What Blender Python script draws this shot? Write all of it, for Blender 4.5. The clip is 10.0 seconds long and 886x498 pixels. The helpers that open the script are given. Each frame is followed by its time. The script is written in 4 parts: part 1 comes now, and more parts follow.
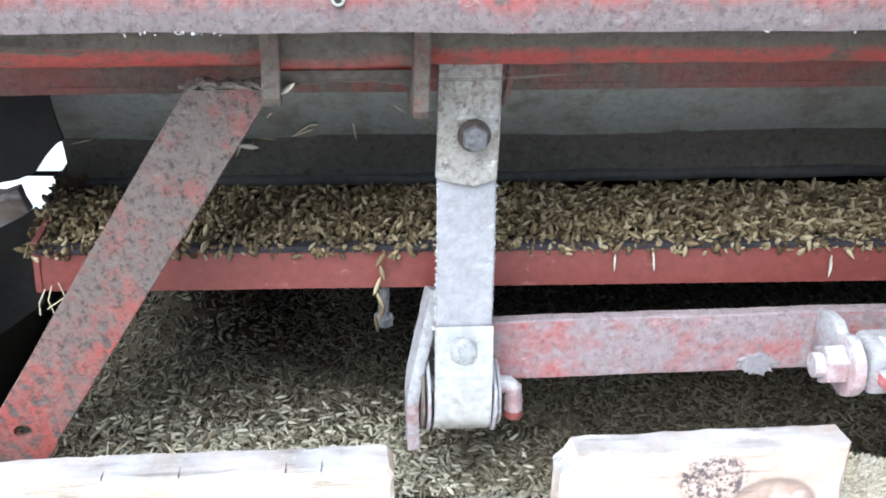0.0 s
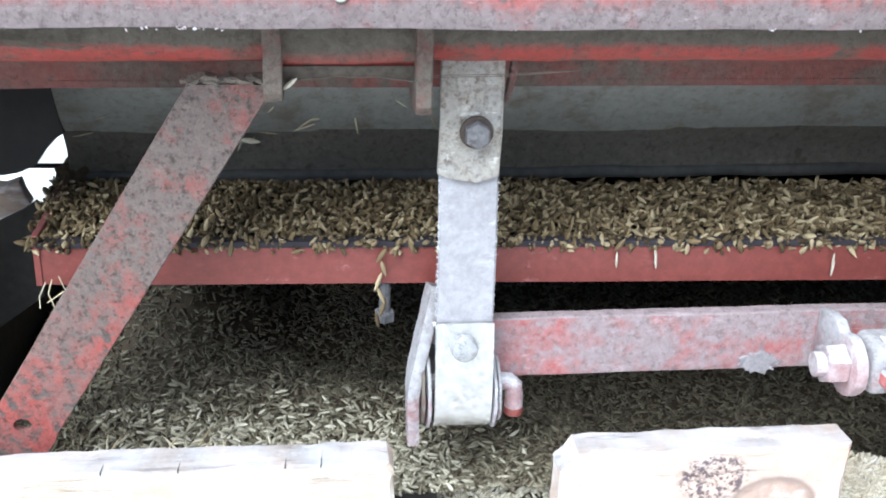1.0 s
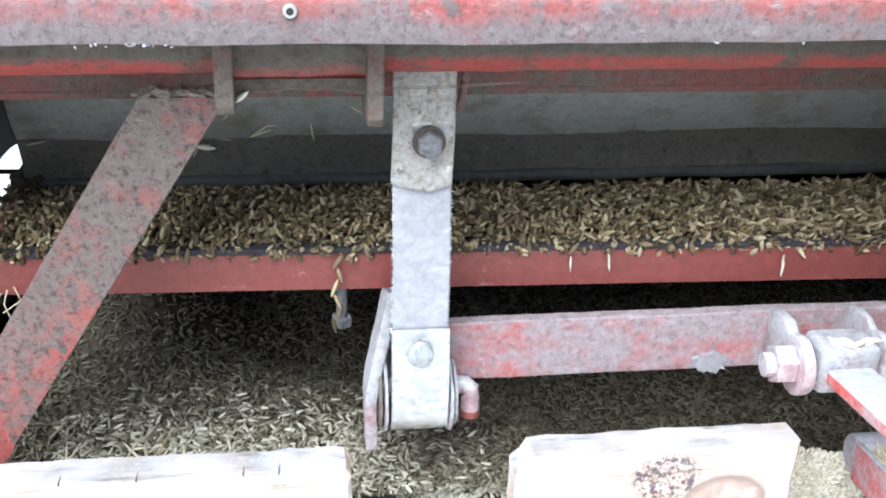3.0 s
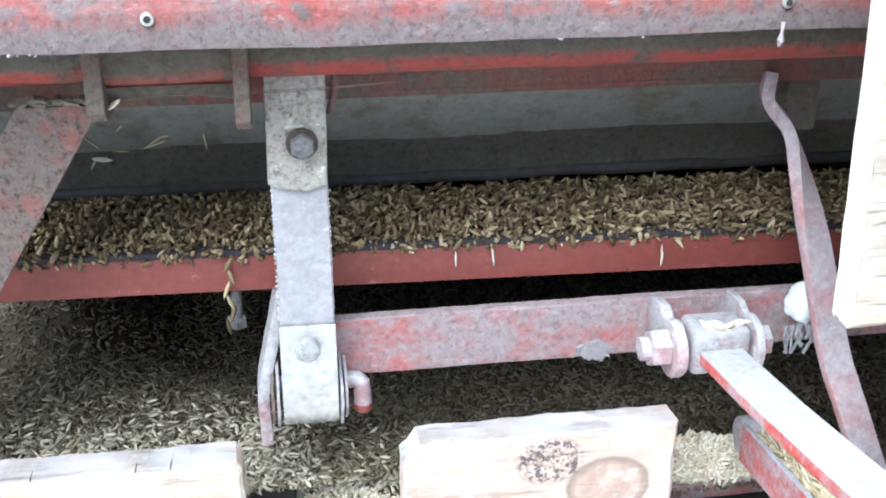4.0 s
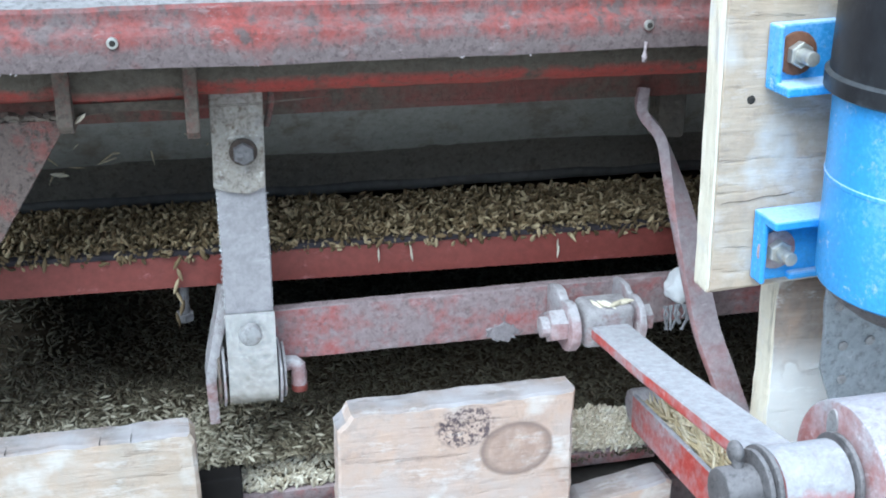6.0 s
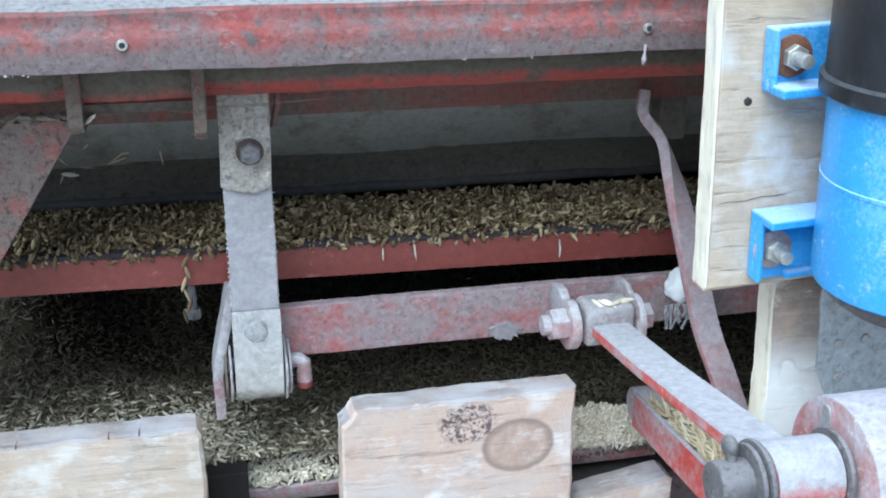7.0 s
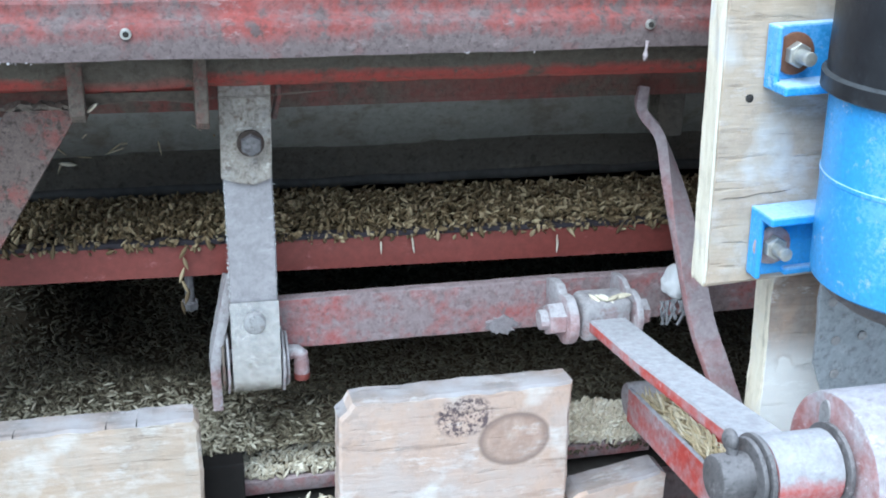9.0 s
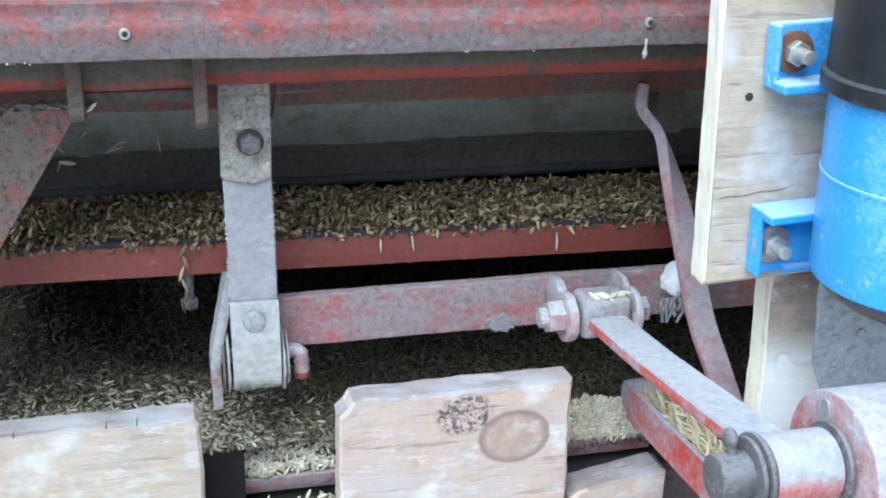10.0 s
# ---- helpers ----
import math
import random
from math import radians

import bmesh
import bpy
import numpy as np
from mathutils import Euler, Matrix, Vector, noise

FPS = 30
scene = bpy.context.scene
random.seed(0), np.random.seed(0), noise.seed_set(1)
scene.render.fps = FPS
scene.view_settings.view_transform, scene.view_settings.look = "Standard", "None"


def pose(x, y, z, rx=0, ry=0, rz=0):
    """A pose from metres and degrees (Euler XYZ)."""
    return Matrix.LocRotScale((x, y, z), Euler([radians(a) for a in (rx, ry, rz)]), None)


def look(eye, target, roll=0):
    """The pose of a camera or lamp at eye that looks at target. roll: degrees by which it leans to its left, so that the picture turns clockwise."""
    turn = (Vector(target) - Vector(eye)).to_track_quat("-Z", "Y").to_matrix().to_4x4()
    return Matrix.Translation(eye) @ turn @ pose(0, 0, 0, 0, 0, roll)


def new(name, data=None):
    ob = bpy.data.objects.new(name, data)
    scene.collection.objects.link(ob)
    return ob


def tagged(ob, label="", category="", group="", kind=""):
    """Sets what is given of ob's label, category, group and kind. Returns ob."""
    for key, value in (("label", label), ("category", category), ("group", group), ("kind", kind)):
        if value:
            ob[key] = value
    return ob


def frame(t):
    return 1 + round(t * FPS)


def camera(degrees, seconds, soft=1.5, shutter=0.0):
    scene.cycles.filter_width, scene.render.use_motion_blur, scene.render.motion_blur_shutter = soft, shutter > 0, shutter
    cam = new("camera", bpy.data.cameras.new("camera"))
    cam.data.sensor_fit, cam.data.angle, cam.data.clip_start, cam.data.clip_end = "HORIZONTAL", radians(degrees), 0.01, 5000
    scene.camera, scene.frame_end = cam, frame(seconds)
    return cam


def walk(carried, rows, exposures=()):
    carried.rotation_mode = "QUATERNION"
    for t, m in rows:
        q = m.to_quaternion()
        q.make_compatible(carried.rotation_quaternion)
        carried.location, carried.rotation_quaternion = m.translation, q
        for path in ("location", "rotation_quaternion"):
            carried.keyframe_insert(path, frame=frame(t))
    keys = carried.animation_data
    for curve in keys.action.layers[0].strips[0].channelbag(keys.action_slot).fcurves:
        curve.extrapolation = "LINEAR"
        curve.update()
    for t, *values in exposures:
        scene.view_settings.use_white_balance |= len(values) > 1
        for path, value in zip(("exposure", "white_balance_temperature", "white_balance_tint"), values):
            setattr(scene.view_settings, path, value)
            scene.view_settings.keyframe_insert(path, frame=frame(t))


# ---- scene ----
cam = camera(44.0, 10.0, soft=1.9)
PATH = [
    (0, (-0.079, -0.506, 1.196), (0.134, 1.306, 0.377), 1.3),
    (0.5, (-0.074, -0.508, 1.193), (0.125, 1.31, 0.384), 1.1),
    (1, (-0.079, -0.503, 1.198), (0.132, 1.303, 0.364), 1.7),
    (1.5, (-0.08, -0.505, 1.192), (0.133, 1.308, 0.376), 2.0),
    (2, (-0.083, -0.489, 1.215), (0.141, 1.293, 0.334), 2.5),
    (3.5, (-0.045, -0.521, 1.212), (0.243, 1.271, 0.373), 1.2),
    (4, (-0.017, -0.544, 1.21), (0.288, 1.256, 0.393), 0.5),
    (4.5, (-0.02, -0.572, 1.209), (0.346, 1.224, 0.408), 0.8),
    (5, (-0.029, -0.606, 1.211), (0.391, 1.194, 0.445), 0.6),
    (5.5, (-0.038, -0.635, 1.215), (0.418, 1.165, 0.471), 0.7),
    (7, (-0.037, -0.664, 1.22), (0.4, 1.144, 0.487), 0.7),
    (7.5, (-0.039, -0.671, 1.221), (0.4, 1.139, 0.493), 0.5),
    (8, (-0.043, -0.67, 1.224), (0.403, 1.136, 0.489), 0.8),
    (8.5, (-0.047, -0.663, 1.221), (0.415, 1.139, 0.486), 1.2),
    (9, (-0.047, -0.664, 1.218), (0.416, 1.137, 0.48), 1.6),
    (9.5, (-0.051, -0.668, 1.22), (0.417, 1.13, 0.48), 1.6),
    (10, (-0.047, -0.663, 1.221), (0.416, 1.133, 0.473), 1.5),
]
walk(cam, [(t, look(eye, target, roll)) for t, eye, target, roll in PATH],
     [(0, 1.42, 5350, 0), (2, 1.5, 5350, 0), (3.5, 1.5, 5330, 0), (4.5, 1.14, 5280, -1), (5.5, 0.8, 5180, -3), (7, 0.63, 5080, -3), (10, 0.68, 5080, -3)])

# ---- light ----
SUN_ELEVATION, SUN_AZIMUTH = 57.0, -40.0   # azimuth: degrees to the left of straight behind the camera
world = bpy.data.worlds.new("overcast_sky")
scene.world = world
world.use_nodes = True
wn = world.node_tree
sky = wn.nodes.new("ShaderNodeTexSky")
sky.sky_type = "NISHITA"
sky.sun_disc = False
sky.sun_elevation = radians(SUN_ELEVATION)
sky.sun_rotation = radians(180 - SUN_AZIMUTH)
sky.dust_density = 3.0
wn.links.new(sky.outputs[0], wn.nodes["Background"].inputs[0])
wn.nodes["Background"].inputs[1].default_value = 0.05
sun = new("sun", bpy.data.lights.new("sun", "SUN"))
sun.data.energy = 4.4
sun.data.angle = radians(66)
sun.data.color = (1.0, 0.96, 0.92)
_a, _e = radians(SUN_AZIMUTH), radians(SUN_ELEVATION)
sun.matrix_world = look((math.sin(_a) * math.cos(_e) * 6, -math.cos(_a) * math.cos(_e) * 6, 1 + 6 * math.sin(_e)), (0, 0, 1))


# ---- materials ----
def node_mat(name):
    m = bpy.data.materials.new(name)
    m.use_nodes = True
    return m, m.node_tree, m.node_tree.nodes["Principled BSDF"]


def noise_node(nt, coord, scale, detail=6, rough=0.6, stretch=None):
    n = nt.nodes.new("ShaderNodeTexNoise")
    n.inputs["Scale"].default_value = scale
    n.inputs["Detail"].default_value = detail
    n.inputs["Roughness"].default_value = rough
    if stretch:
        mp = nt.nodes.new("ShaderNodeMapping")
        mp.inputs["Scale"].default_value = stretch
        nt.links.new(coord, mp.inputs["Vector"])
        nt.links.new(mp.outputs[0], n.inputs["Vector"])
    else:
        nt.links.new(coord, n.inputs["Vector"])
    return n.outputs["Fac"]


def ramp(nt, fac, lo, hi):
    r = nt.nodes.new("ShaderNodeMapRange")
    r.inputs["From Min"].default_value = lo
    r.inputs["From Max"].default_value = hi
    nt.links.new(fac, r.inputs["Value"])
    return r.outputs[0]


def mix(nt, fac, a, b, mode="MIX"):
    n = nt.nodes.new("ShaderNodeMix")
    n.data_type, n.blend_type = "RGBA", mode
    for sock, v in ((n.inputs[0], fac), (n.inputs[6], a), (n.inputs[7], b)):
        if isinstance(v, (int, float)):
            sock.default_value = v
        elif isinstance(v, tuple):
            sock.default_value = (*v, 1)
        else:
            nt.links.new(v, sock)
    return n.outputs[2]


def calc(nt, op, a, b):
    n = nt.nodes.new("ShaderNodeMath")
    n.operation = op
    n.use_clamp = op in ("ADD", "MULTIPLY")
    for sock, v in zip(n.inputs, (a, b)):
        if isinstance(v, (int, float)):
            sock.default_value = v
        else:
            nt.links.new(v, sock)
    return n.outputs[0]


def bump(nt, bs, height, strength, distance):
    b = nt.nodes.new("ShaderNodeBump")
    b.inputs["Strength"].default_value = strength
    b.inputs["Distance"].default_value = distance
    nt.links.new(height, b.inputs["Height"])
    nt.links.new(b.outputs[0], bs.inputs["Normal"])


def dusty_metal(name, base, dark, dust, cover=(0.5, 0.62), up=0.6, rough=0.6, metal=0.0, big=22, fine=160, chips=(0.6, 0.66), relief=0.5, facing=(0.1, 0.9), speck=0.55, band=None, scuff=0.5, bare=None):
    """Metal or paint with worn dark patches and a film of dust, thicker on faces that look up."""
    m, nt, bs = node_mat(name)
    co = nt.nodes.new("ShaderNodeNewGeometry")
    pos, nor = co.outputs["Position"], co.outputs["Normal"]
    n_big, n_fine, n_mid = noise_node(nt, pos, big), noise_node(nt, pos, fine, 8, 0.75), noise_node(nt, pos, big * 3.1, 5, 0.65)
    n_speck = noise_node(nt, pos, 210, 9, 0.82)
    n_scuff = noise_node(nt, pos, 70, 9, 0.8, (0.6, 1.6, 1.6))
    n_where = noise_node(nt, pos, 33, 4, 0.6)
    col = mix(nt, ramp(nt, n_fine, 0.3, 0.75), tuple(c * 0.75 for c in base), tuple(min(1, c * 1.2) for c in base))
    col = mix(nt, ramp(nt, n_mid, *chips), col, dark)
    sep = nt.nodes.new("ShaderNodeSeparateXYZ")
    nt.links.new(nor, sep.inputs[0])
    lift = calc(nt, "MULTIPLY", ramp(nt, sep.outputs[2], *facing), up)
    blend = calc(nt, "ADD", calc(nt, "MULTIPLY", n_big, 0.5), calc(nt, "ADD", calc(nt, "MULTIPLY", n_mid, 0.25), calc(nt, "MULTIPLY", n_fine, 0.25)))
    film = calc(nt, "ADD", ramp(nt, blend, *cover), lift)
    if band:   # dust rubbed along the lip's lower part; on the back panel, grime and painted shade
        sz = nt.nodes.new("ShaderNodeSeparateXYZ")
        nt.links.new(pos, sz.inputs[0])
        edge = calc(nt, "ADD", calc(nt, "SUBTRACT", sz.outputs[2], 1.012), calc(nt, "MULTIPLY", n_mid, 0.024))
        film = calc(nt, "ADD", film, calc(nt, "MULTIPLY", ramp(nt, edge, band[0], band[1]), band[2]))
    if bare:   # dust washed off towards the lower end
        sb = nt.nodes.new("ShaderNodeSeparateXYZ")
        nt.links.new(pos, sb.inputs[0])
        film = calc(nt, "SUBTRACT", film, calc(nt, "MULTIPLY", ramp(nt, calc(nt, "ADD", sb.outputs[2], calc(nt, "MULTIPLY", calc(nt, "SUBTRACT", n_mid, 0.5), 0.1)), bare[0], bare[1]), bare[2]))
    dust_col = mix(nt, ramp(nt, n_fine, 0.3, 0.72), tuple(c * 0.7 for c in dust), tuple(min(1, c * 1.15) for c in dust))
    col = mix(nt, film, col, dust_col)
    col = mix(nt, calc(nt, "MULTIPLY", ramp(nt, n_speck, 0.51, 0.6), speck), col, tuple(c * 0.6 for c in dark))
    col = mix(nt, calc(nt, "MULTIPLY", calc(nt, "MULTIPLY", ramp(nt, n_scuff, 0.55, 0.62), ramp(nt, n_where, 0.5, 0.6)), scuff), col, tuple(min(0.85, c * 1.9) for c in dust))
    nt.links.new(col, bs.inputs["Base Color"])
    bs.inputs["Metallic"].default_value = metal
    r = nt.nodes.new("ShaderNodeMapRange")
    r.inputs["To Min"].default_value, r.inputs["To Max"].default_value = rough, 0.95
    nt.links.new(film, r.inputs["Value"])
    nt.links.new(r.outputs[0], bs.inputs["Roughness"])
    bs.inputs["Specular IOR Level"].default_value = 0.35
    bump(nt, bs, calc(nt, "ADD", n_fine, calc(nt, "MULTIPLY", n_mid, 0.5)), relief, 0.0018)
    return m


def wood(name, light, dark, along="x", knot=None, patch=None, dust=(0.72, 0.7, 0.68), dust_at=(0.55, 0.7), stain=None, band=None, splits=0.42, swirl=0.0):
    """Sawn board; the grain runs along one axis, with an optional knot and a patch of dark flecks, both at (x, z) in metres."""
    m, nt, bs = node_mat(name)
    pos = nt.nodes.new("ShaderNodeNewGeometry").outputs["Position"]
    st = {"x": (3, 24, 24), "z": (24, 24, 3), "layers": (3, 3, 60)}[along]
    fib = noise_node(nt, pos, 6, 7, 0.65, st)
    pore = noise_node(nt, pos, 26, 5, 0.7, st)
    blot = noise_node(nt, pos, 30, 4, 0.5)
    col = mix(nt, ramp(nt, fib, 0.25, 0.75), dark, light)
    col = mix(nt, calc(nt, "MULTIPLY", ramp(nt, pore, 0.62, 0.76), 0.7), col, tuple(c * 0.5 for c in dark))
    col = mix(nt, calc(nt, "MULTIPLY", ramp(nt, noise_node(nt, pos, 90, 6, 0.7), 0.5, 0.72), 0.35), col, tuple(c * 0.6 for c in dark))
    crev = noise_node(nt, pos, 7, 5, 0.6, tuple(k * 0.8 for k in st))
    crev_fine = noise_node(nt, pos, 19, 6, 0.75, tuple(k * 0.5 for k in st))
    split = calc(nt, "MULTIPLY", ramp(nt, crev, 0.58, 0.68), ramp(nt, crev_fine, 0.4, 0.55))
    col = mix(nt, calc(nt, "MULTIPLY", split, splits), col, tuple(c * 0.4 for c in dark))
    if swirl:   # torn, blotchy grain of a rough-sawn face
        sw = noise_node(nt, pos, 34, 8, 0.72, (1.0, 1.0, 0.45))
        col = mix(nt, calc(nt, "MULTIPLY", ramp(nt, sw, 0.38, 0.66), swirl), col, (0.6, 0.41, 0.29))
        sw2 = noise_node(nt, pos, 48, 9, 0.78)
        col = mix(nt, calc(nt, "MULTIPLY", ramp(nt, sw2, 0.53, 0.62), swirl * 0.9), col, (0.3, 0.24, 0.21))
        sw3 = noise_node(nt, pos, 60, 9, 0.75, (0.5, 1, 1.4))
        col = mix(nt, calc(nt, "MULTIPLY", ramp(nt, sw3, 0.54, 0.63), swirl), col, (0.78, 0.76, 0.76))
    if stain:
        col = mix(nt, calc(nt, "MULTIPLY", ramp(nt, noise_node(nt, pos, 17, 6, 0.65), 0.44, 0.66), 0.75), col, stain)
    film = ramp(nt, blot, *dust_at)
    if band:   # flour dust settled on the lower end
        sz = nt.nodes.new("ShaderNodeSeparateXYZ")
        nt.links.new(pos, sz.inputs[0])
        film = calc(nt, "ADD", film, ramp(nt, calc(nt, "ADD", sz.outputs[2], calc(nt, "MULTIPLY", calc(nt, "SUBTRACT", blot, 0.5), 0.08)), *band))
    col = mix(nt, calc(nt, "MULTIPLY", film, 0.75), col, dust)
    if knot:
        kx, kz, kr = knot
        mp = nt.nodes.new("ShaderNodeMapping")
        mp.inputs["Location"].default_value = (-kx, 0, -kz * 1.25)
        mp.inputs["Scale"].default_value = (1, 0, 1.25)
        nt.links.new(pos, mp.inputs[0])
        ln = nt.nodes.new("ShaderNodeVectorMath")
        ln.operation = "LENGTH"
        nt.links.new(mp.outputs[0], ln.inputs[0])
        d = calc(nt, "ADD", ln.outputs["Value"], calc(nt, "MULTIPLY", calc(nt, "SUBTRACT", blot, 0.5), 0.008))
        inner = ramp(nt, d, kr, kr * 0.9)
        ring = calc(nt, "MULTIPLY", ramp(nt, d, kr * 1.12, kr * 1.02), ramp(nt, d, kr * 0.78, kr * 0.98))
        col = mix(nt, calc(nt, "MULTIPLY", calc(nt, "MULTIPLY", inner, ramp(nt, noise_node(nt, pos, 95, 6, 0.7), 0.25, 0.62)), 0.8), col, (0.34, 0.235, 0.19))
        col = mix(nt, calc(nt, "MULTIPLY", ring, 0.75), col, (0.2, 0.145, 0.125))
    if patch:
        px, pz, pr = patch
        mp = nt.nodes.new("ShaderNodeMapping")
        mp.inputs["Location"].default_value = (-px, 0, -pz * 1.2)
        mp.inputs["Scale"].default_value = (1, 0, 1.2)
        nt.links.new(pos, mp.inputs[0])
        ln = nt.nodes.new("ShaderNodeVectorMath")
        ln.operation = "LENGTH"
        nt.links.new(mp.outputs[0], ln.inputs[0])
        d = calc(nt, "ADD", ln.outputs["Value"], calc(nt, "MULTIPLY", calc(nt, "SUBTRACT", blot, 0.5), 0.05))
        fleck = ramp(nt, noise_node(nt, pos, 330, 5, 0.7), 0.45, 0.57)
        col = mix(nt, calc(nt, "MULTIPLY", ramp(nt, d, pr, pr * 0.8), fleck), col, (0.12, 0.09, 0.095))
    nt.links.new(col, bs.inputs["Base Color"])
    bs.inputs["Roughness"].default_value = 0.85
    bs.inputs["Specular IOR Level"].default_value = 0.2
    bump(nt, bs, calc(nt, "SUBTRACT", calc(nt, "ADD", calc(nt, "MULTIPLY", fib, 0.6), calc(nt, "MULTIPLY", crev_fine, 0.4)), calc(nt, "MULTIPLY", split, 0.5)), 0.8, 0.002)
    return m


def seeds_mat(name, a, b, c):
    m, nt, bs = node_mat(name)
    g = nt.nodes.new("ShaderNodeNewGeometry")
    rp = nt.nodes.new("ShaderNodeValToRGB")
    e = rp.color_ramp.elements
    e[0].color, e[1].color = (*a, 1), (*c, 1)
    mid = e.new(0.6)
    mid.color = (*b, 1)
    nt.links.new(g.outputs["Random Per Island"], rp.inputs[0])
    n = noise_node(nt, g.outputs["Position"], 500, 3)
    nt.links.new(mix(nt, ramp(nt, n, 0.35, 0.7), rp.outputs[0], mix(nt, 0.35, rp.outputs[0], (0.16, 0.12, 0.07))), bs.inputs["Base Color"])
    bs.inputs["Roughness"].default_value = 0.6
    bs.inputs["Specular IOR Level"].default_value = 0.3
    return m


def plain(name, col, rough=0.8, metal=0.0, vary=0.25, scale=120):
    m, nt, bs = node_mat(name)
    pos = nt.nodes.new("ShaderNodeNewGeometry").outputs["Position"]
    n = noise_node(nt, pos, scale, 6, 0.65)
    n2 = noise_node(nt, pos, scale / 8, 4, 0.5)
    k = calc(nt, "ADD", calc(nt, "MULTIPLY", n, 0.6), calc(nt, "MULTIPLY", n2, 0.4))
    nt.links.new(mix(nt, ramp(nt, k, 0.3, 0.7), tuple(x * (1 - vary) for x in col), tuple(min(1, x * (1 + vary)) for x in col)), bs.inputs["Base Color"])
    bs.inputs["Roughness"].default_value = rough
    bs.inputs["Metallic"].default_value = metal
    bs.inputs["Specular IOR Level"].default_value = 0.2
    bump(nt, bs, n, 0.3, 0.001)
    return m


DUST = (0.19, 0.15, 0.15)
M_LIP = dusty_metal("worn_red_paint_on_sheet", (0.28, 0.066, 0.058), (0.11, 0.075, 0.072), DUST, (0.43, 0.62), 0.0, big=26, chips=(0.5, 0.62), speck=0.6, relief=0.8, scuff=0.6, band=(0.0925, 0.084, 0.8))
# Dark dust colour spread over the upper tube, partly for the lip's shadow.
M_TUBE = dusty_metal("caked_red_paint_shaded_above", (0.36, 0.062, 0.05), (0.11, 0.085, 0.07), (0.135, 0.116, 0.094), (0.5, 0.64), 1.0, chips=(0.58, 0.68), relief=1.0, facing=(-0.6, -0.3), scuff=0.15)
M_LIPTOP = dusty_metal("dust_settled_on_sheet", (0.26, 0.1, 0.1), (0.12, 0.1, 0.1), (0.31, 0.3, 0.305), (0.3, 0.45), 0.8, big=24, chips=(0.6, 0.66), relief=0.8)
M_ANGLE = dusty_metal("dulled_red_angle", (0.22, 0.062, 0.053), (0.09, 0.072, 0.062), (0.15, 0.122, 0.1), (0.42, 0.6), 0.6, big=14, chips=(0.54, 0.66), relief=0.8, scuff=0.15)
M_BRACE = dusty_metal("pitted_red_brace_paint", (0.33, 0.075, 0.062), (0.07, 0.056, 0.05), (0.178, 0.137, 0.122), (0.36, 0.52), 0.5, big=34, fine=240, chips=(0.52, 0.6), relief=1.0, speck=0.8, scuff=0.3, bare=(0.93, 0.82, 0.55))
M_TRAY = dusty_metal("clean_red_enamel", (0.21, 0.055, 0.045), (0.16, 0.05, 0.043), (0.27, 0.13, 0.13), (0.6, 0.9), 0.3, chips=(0.7, 0.8), rough=0.45, relief=0.12, speck=0.15)
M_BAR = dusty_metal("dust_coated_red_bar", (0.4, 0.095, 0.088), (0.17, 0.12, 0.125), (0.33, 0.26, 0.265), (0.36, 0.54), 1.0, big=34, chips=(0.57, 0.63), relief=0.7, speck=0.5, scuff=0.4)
M_ROD = dusty_metal("red_rod_with_flour_dust", (0.5, 0.07, 0.055), (0.36, 0.1, 0.085), (0.41, 0.4, 0.425), (0.45, 0.63), 1.0, chips=(0.66, 0.74), relief=0.35, facing=(0.0, 0.45), speck=0.12, scuff=0.35)
M_EYE = dusty_metal("grey_dusted_eye", (0.32, 0.15, 0.145), (0.2, 0.13, 0.13), (0.4, 0.375, 0.385), (0.34, 0.54), 1.0, big=40, facing=(0.0, 0.6), speck=0.35, relief=0.8)
M_DISC = dusty_metal("greyed_red_disc_paint", (0.4, 0.12, 0.1), (0.22, 0.125, 0.115), (0.44, 0.41, 0.44), (0.4, 0.62), 1.0, relief=0.5, facing=(0.0, 0.6), speck=0.25)
M_LEVER = dusty_metal("pale_dusted_red_lever", (0.46, 0.16, 0.15), (0.32, 0.18, 0.18), (0.47, 0.4, 0.42), (0.34, 0.6), 1.0, big=24, speck=0.2)
M_TAB = dusty_metal("brown_caked_flange", (0.22, 0.06, 0.05), (0.09, 0.07, 0.06), (0.165, 0.135, 0.112), (0.34, 0.5), 0.5, big=50, relief=1.0, scuff=0.2)
M_STEEL = dusty_metal("dull_zinc_steel", (0.42, 0.41, 0.42), (0.25, 0.22, 0.2), (0.5, 0.47, 0.47), (0.5, 0.68), 0.5, metal=0.5, rough=0.45, relief=0.4)
M_CLIP = dusty_metal("pale_dusty_clip_steel", (0.72, 0.7, 0.69), (0.42, 0.37, 0.34), (0.6, 0.58, 0.57), (0.62, 0.8), 0.0, metal=0.9, rough=0.27, chips=(0.56, 0.7), relief=0.7, speck=0.3, scuff=0.5)
M_CLIPTOP = dusty_metal("browned_clip_steel", (0.4, 0.36, 0.32), (0.16, 0.12, 0.09), (0.46, 0.43, 0.41), (0.5, 0.6), 0.4, metal=0.3, rough=0.45, big=60, chips=(0.52, 0.66), relief=0.8, scuff=0.9)
M_STRAP = dusty_metal("smooth_lilac_grey_strap", (0.34, 0.318, 0.332), (0.27, 0.245, 0.25), (0.38, 0.36, 0.378), (0.35, 0.8), 0.3, rough=0.55, chips=(0.62, 0.8), relief=0.12, speck=0.2, scuff=0.3)
M_LUG = dusty_metal("flour_white_castings", (0.4, 0.24, 0.24), (0.28, 0.13, 0.12), (0.5, 0.47, 0.49), (0.38, 0.56), 0.8, relief=1.0, speck=0.3)
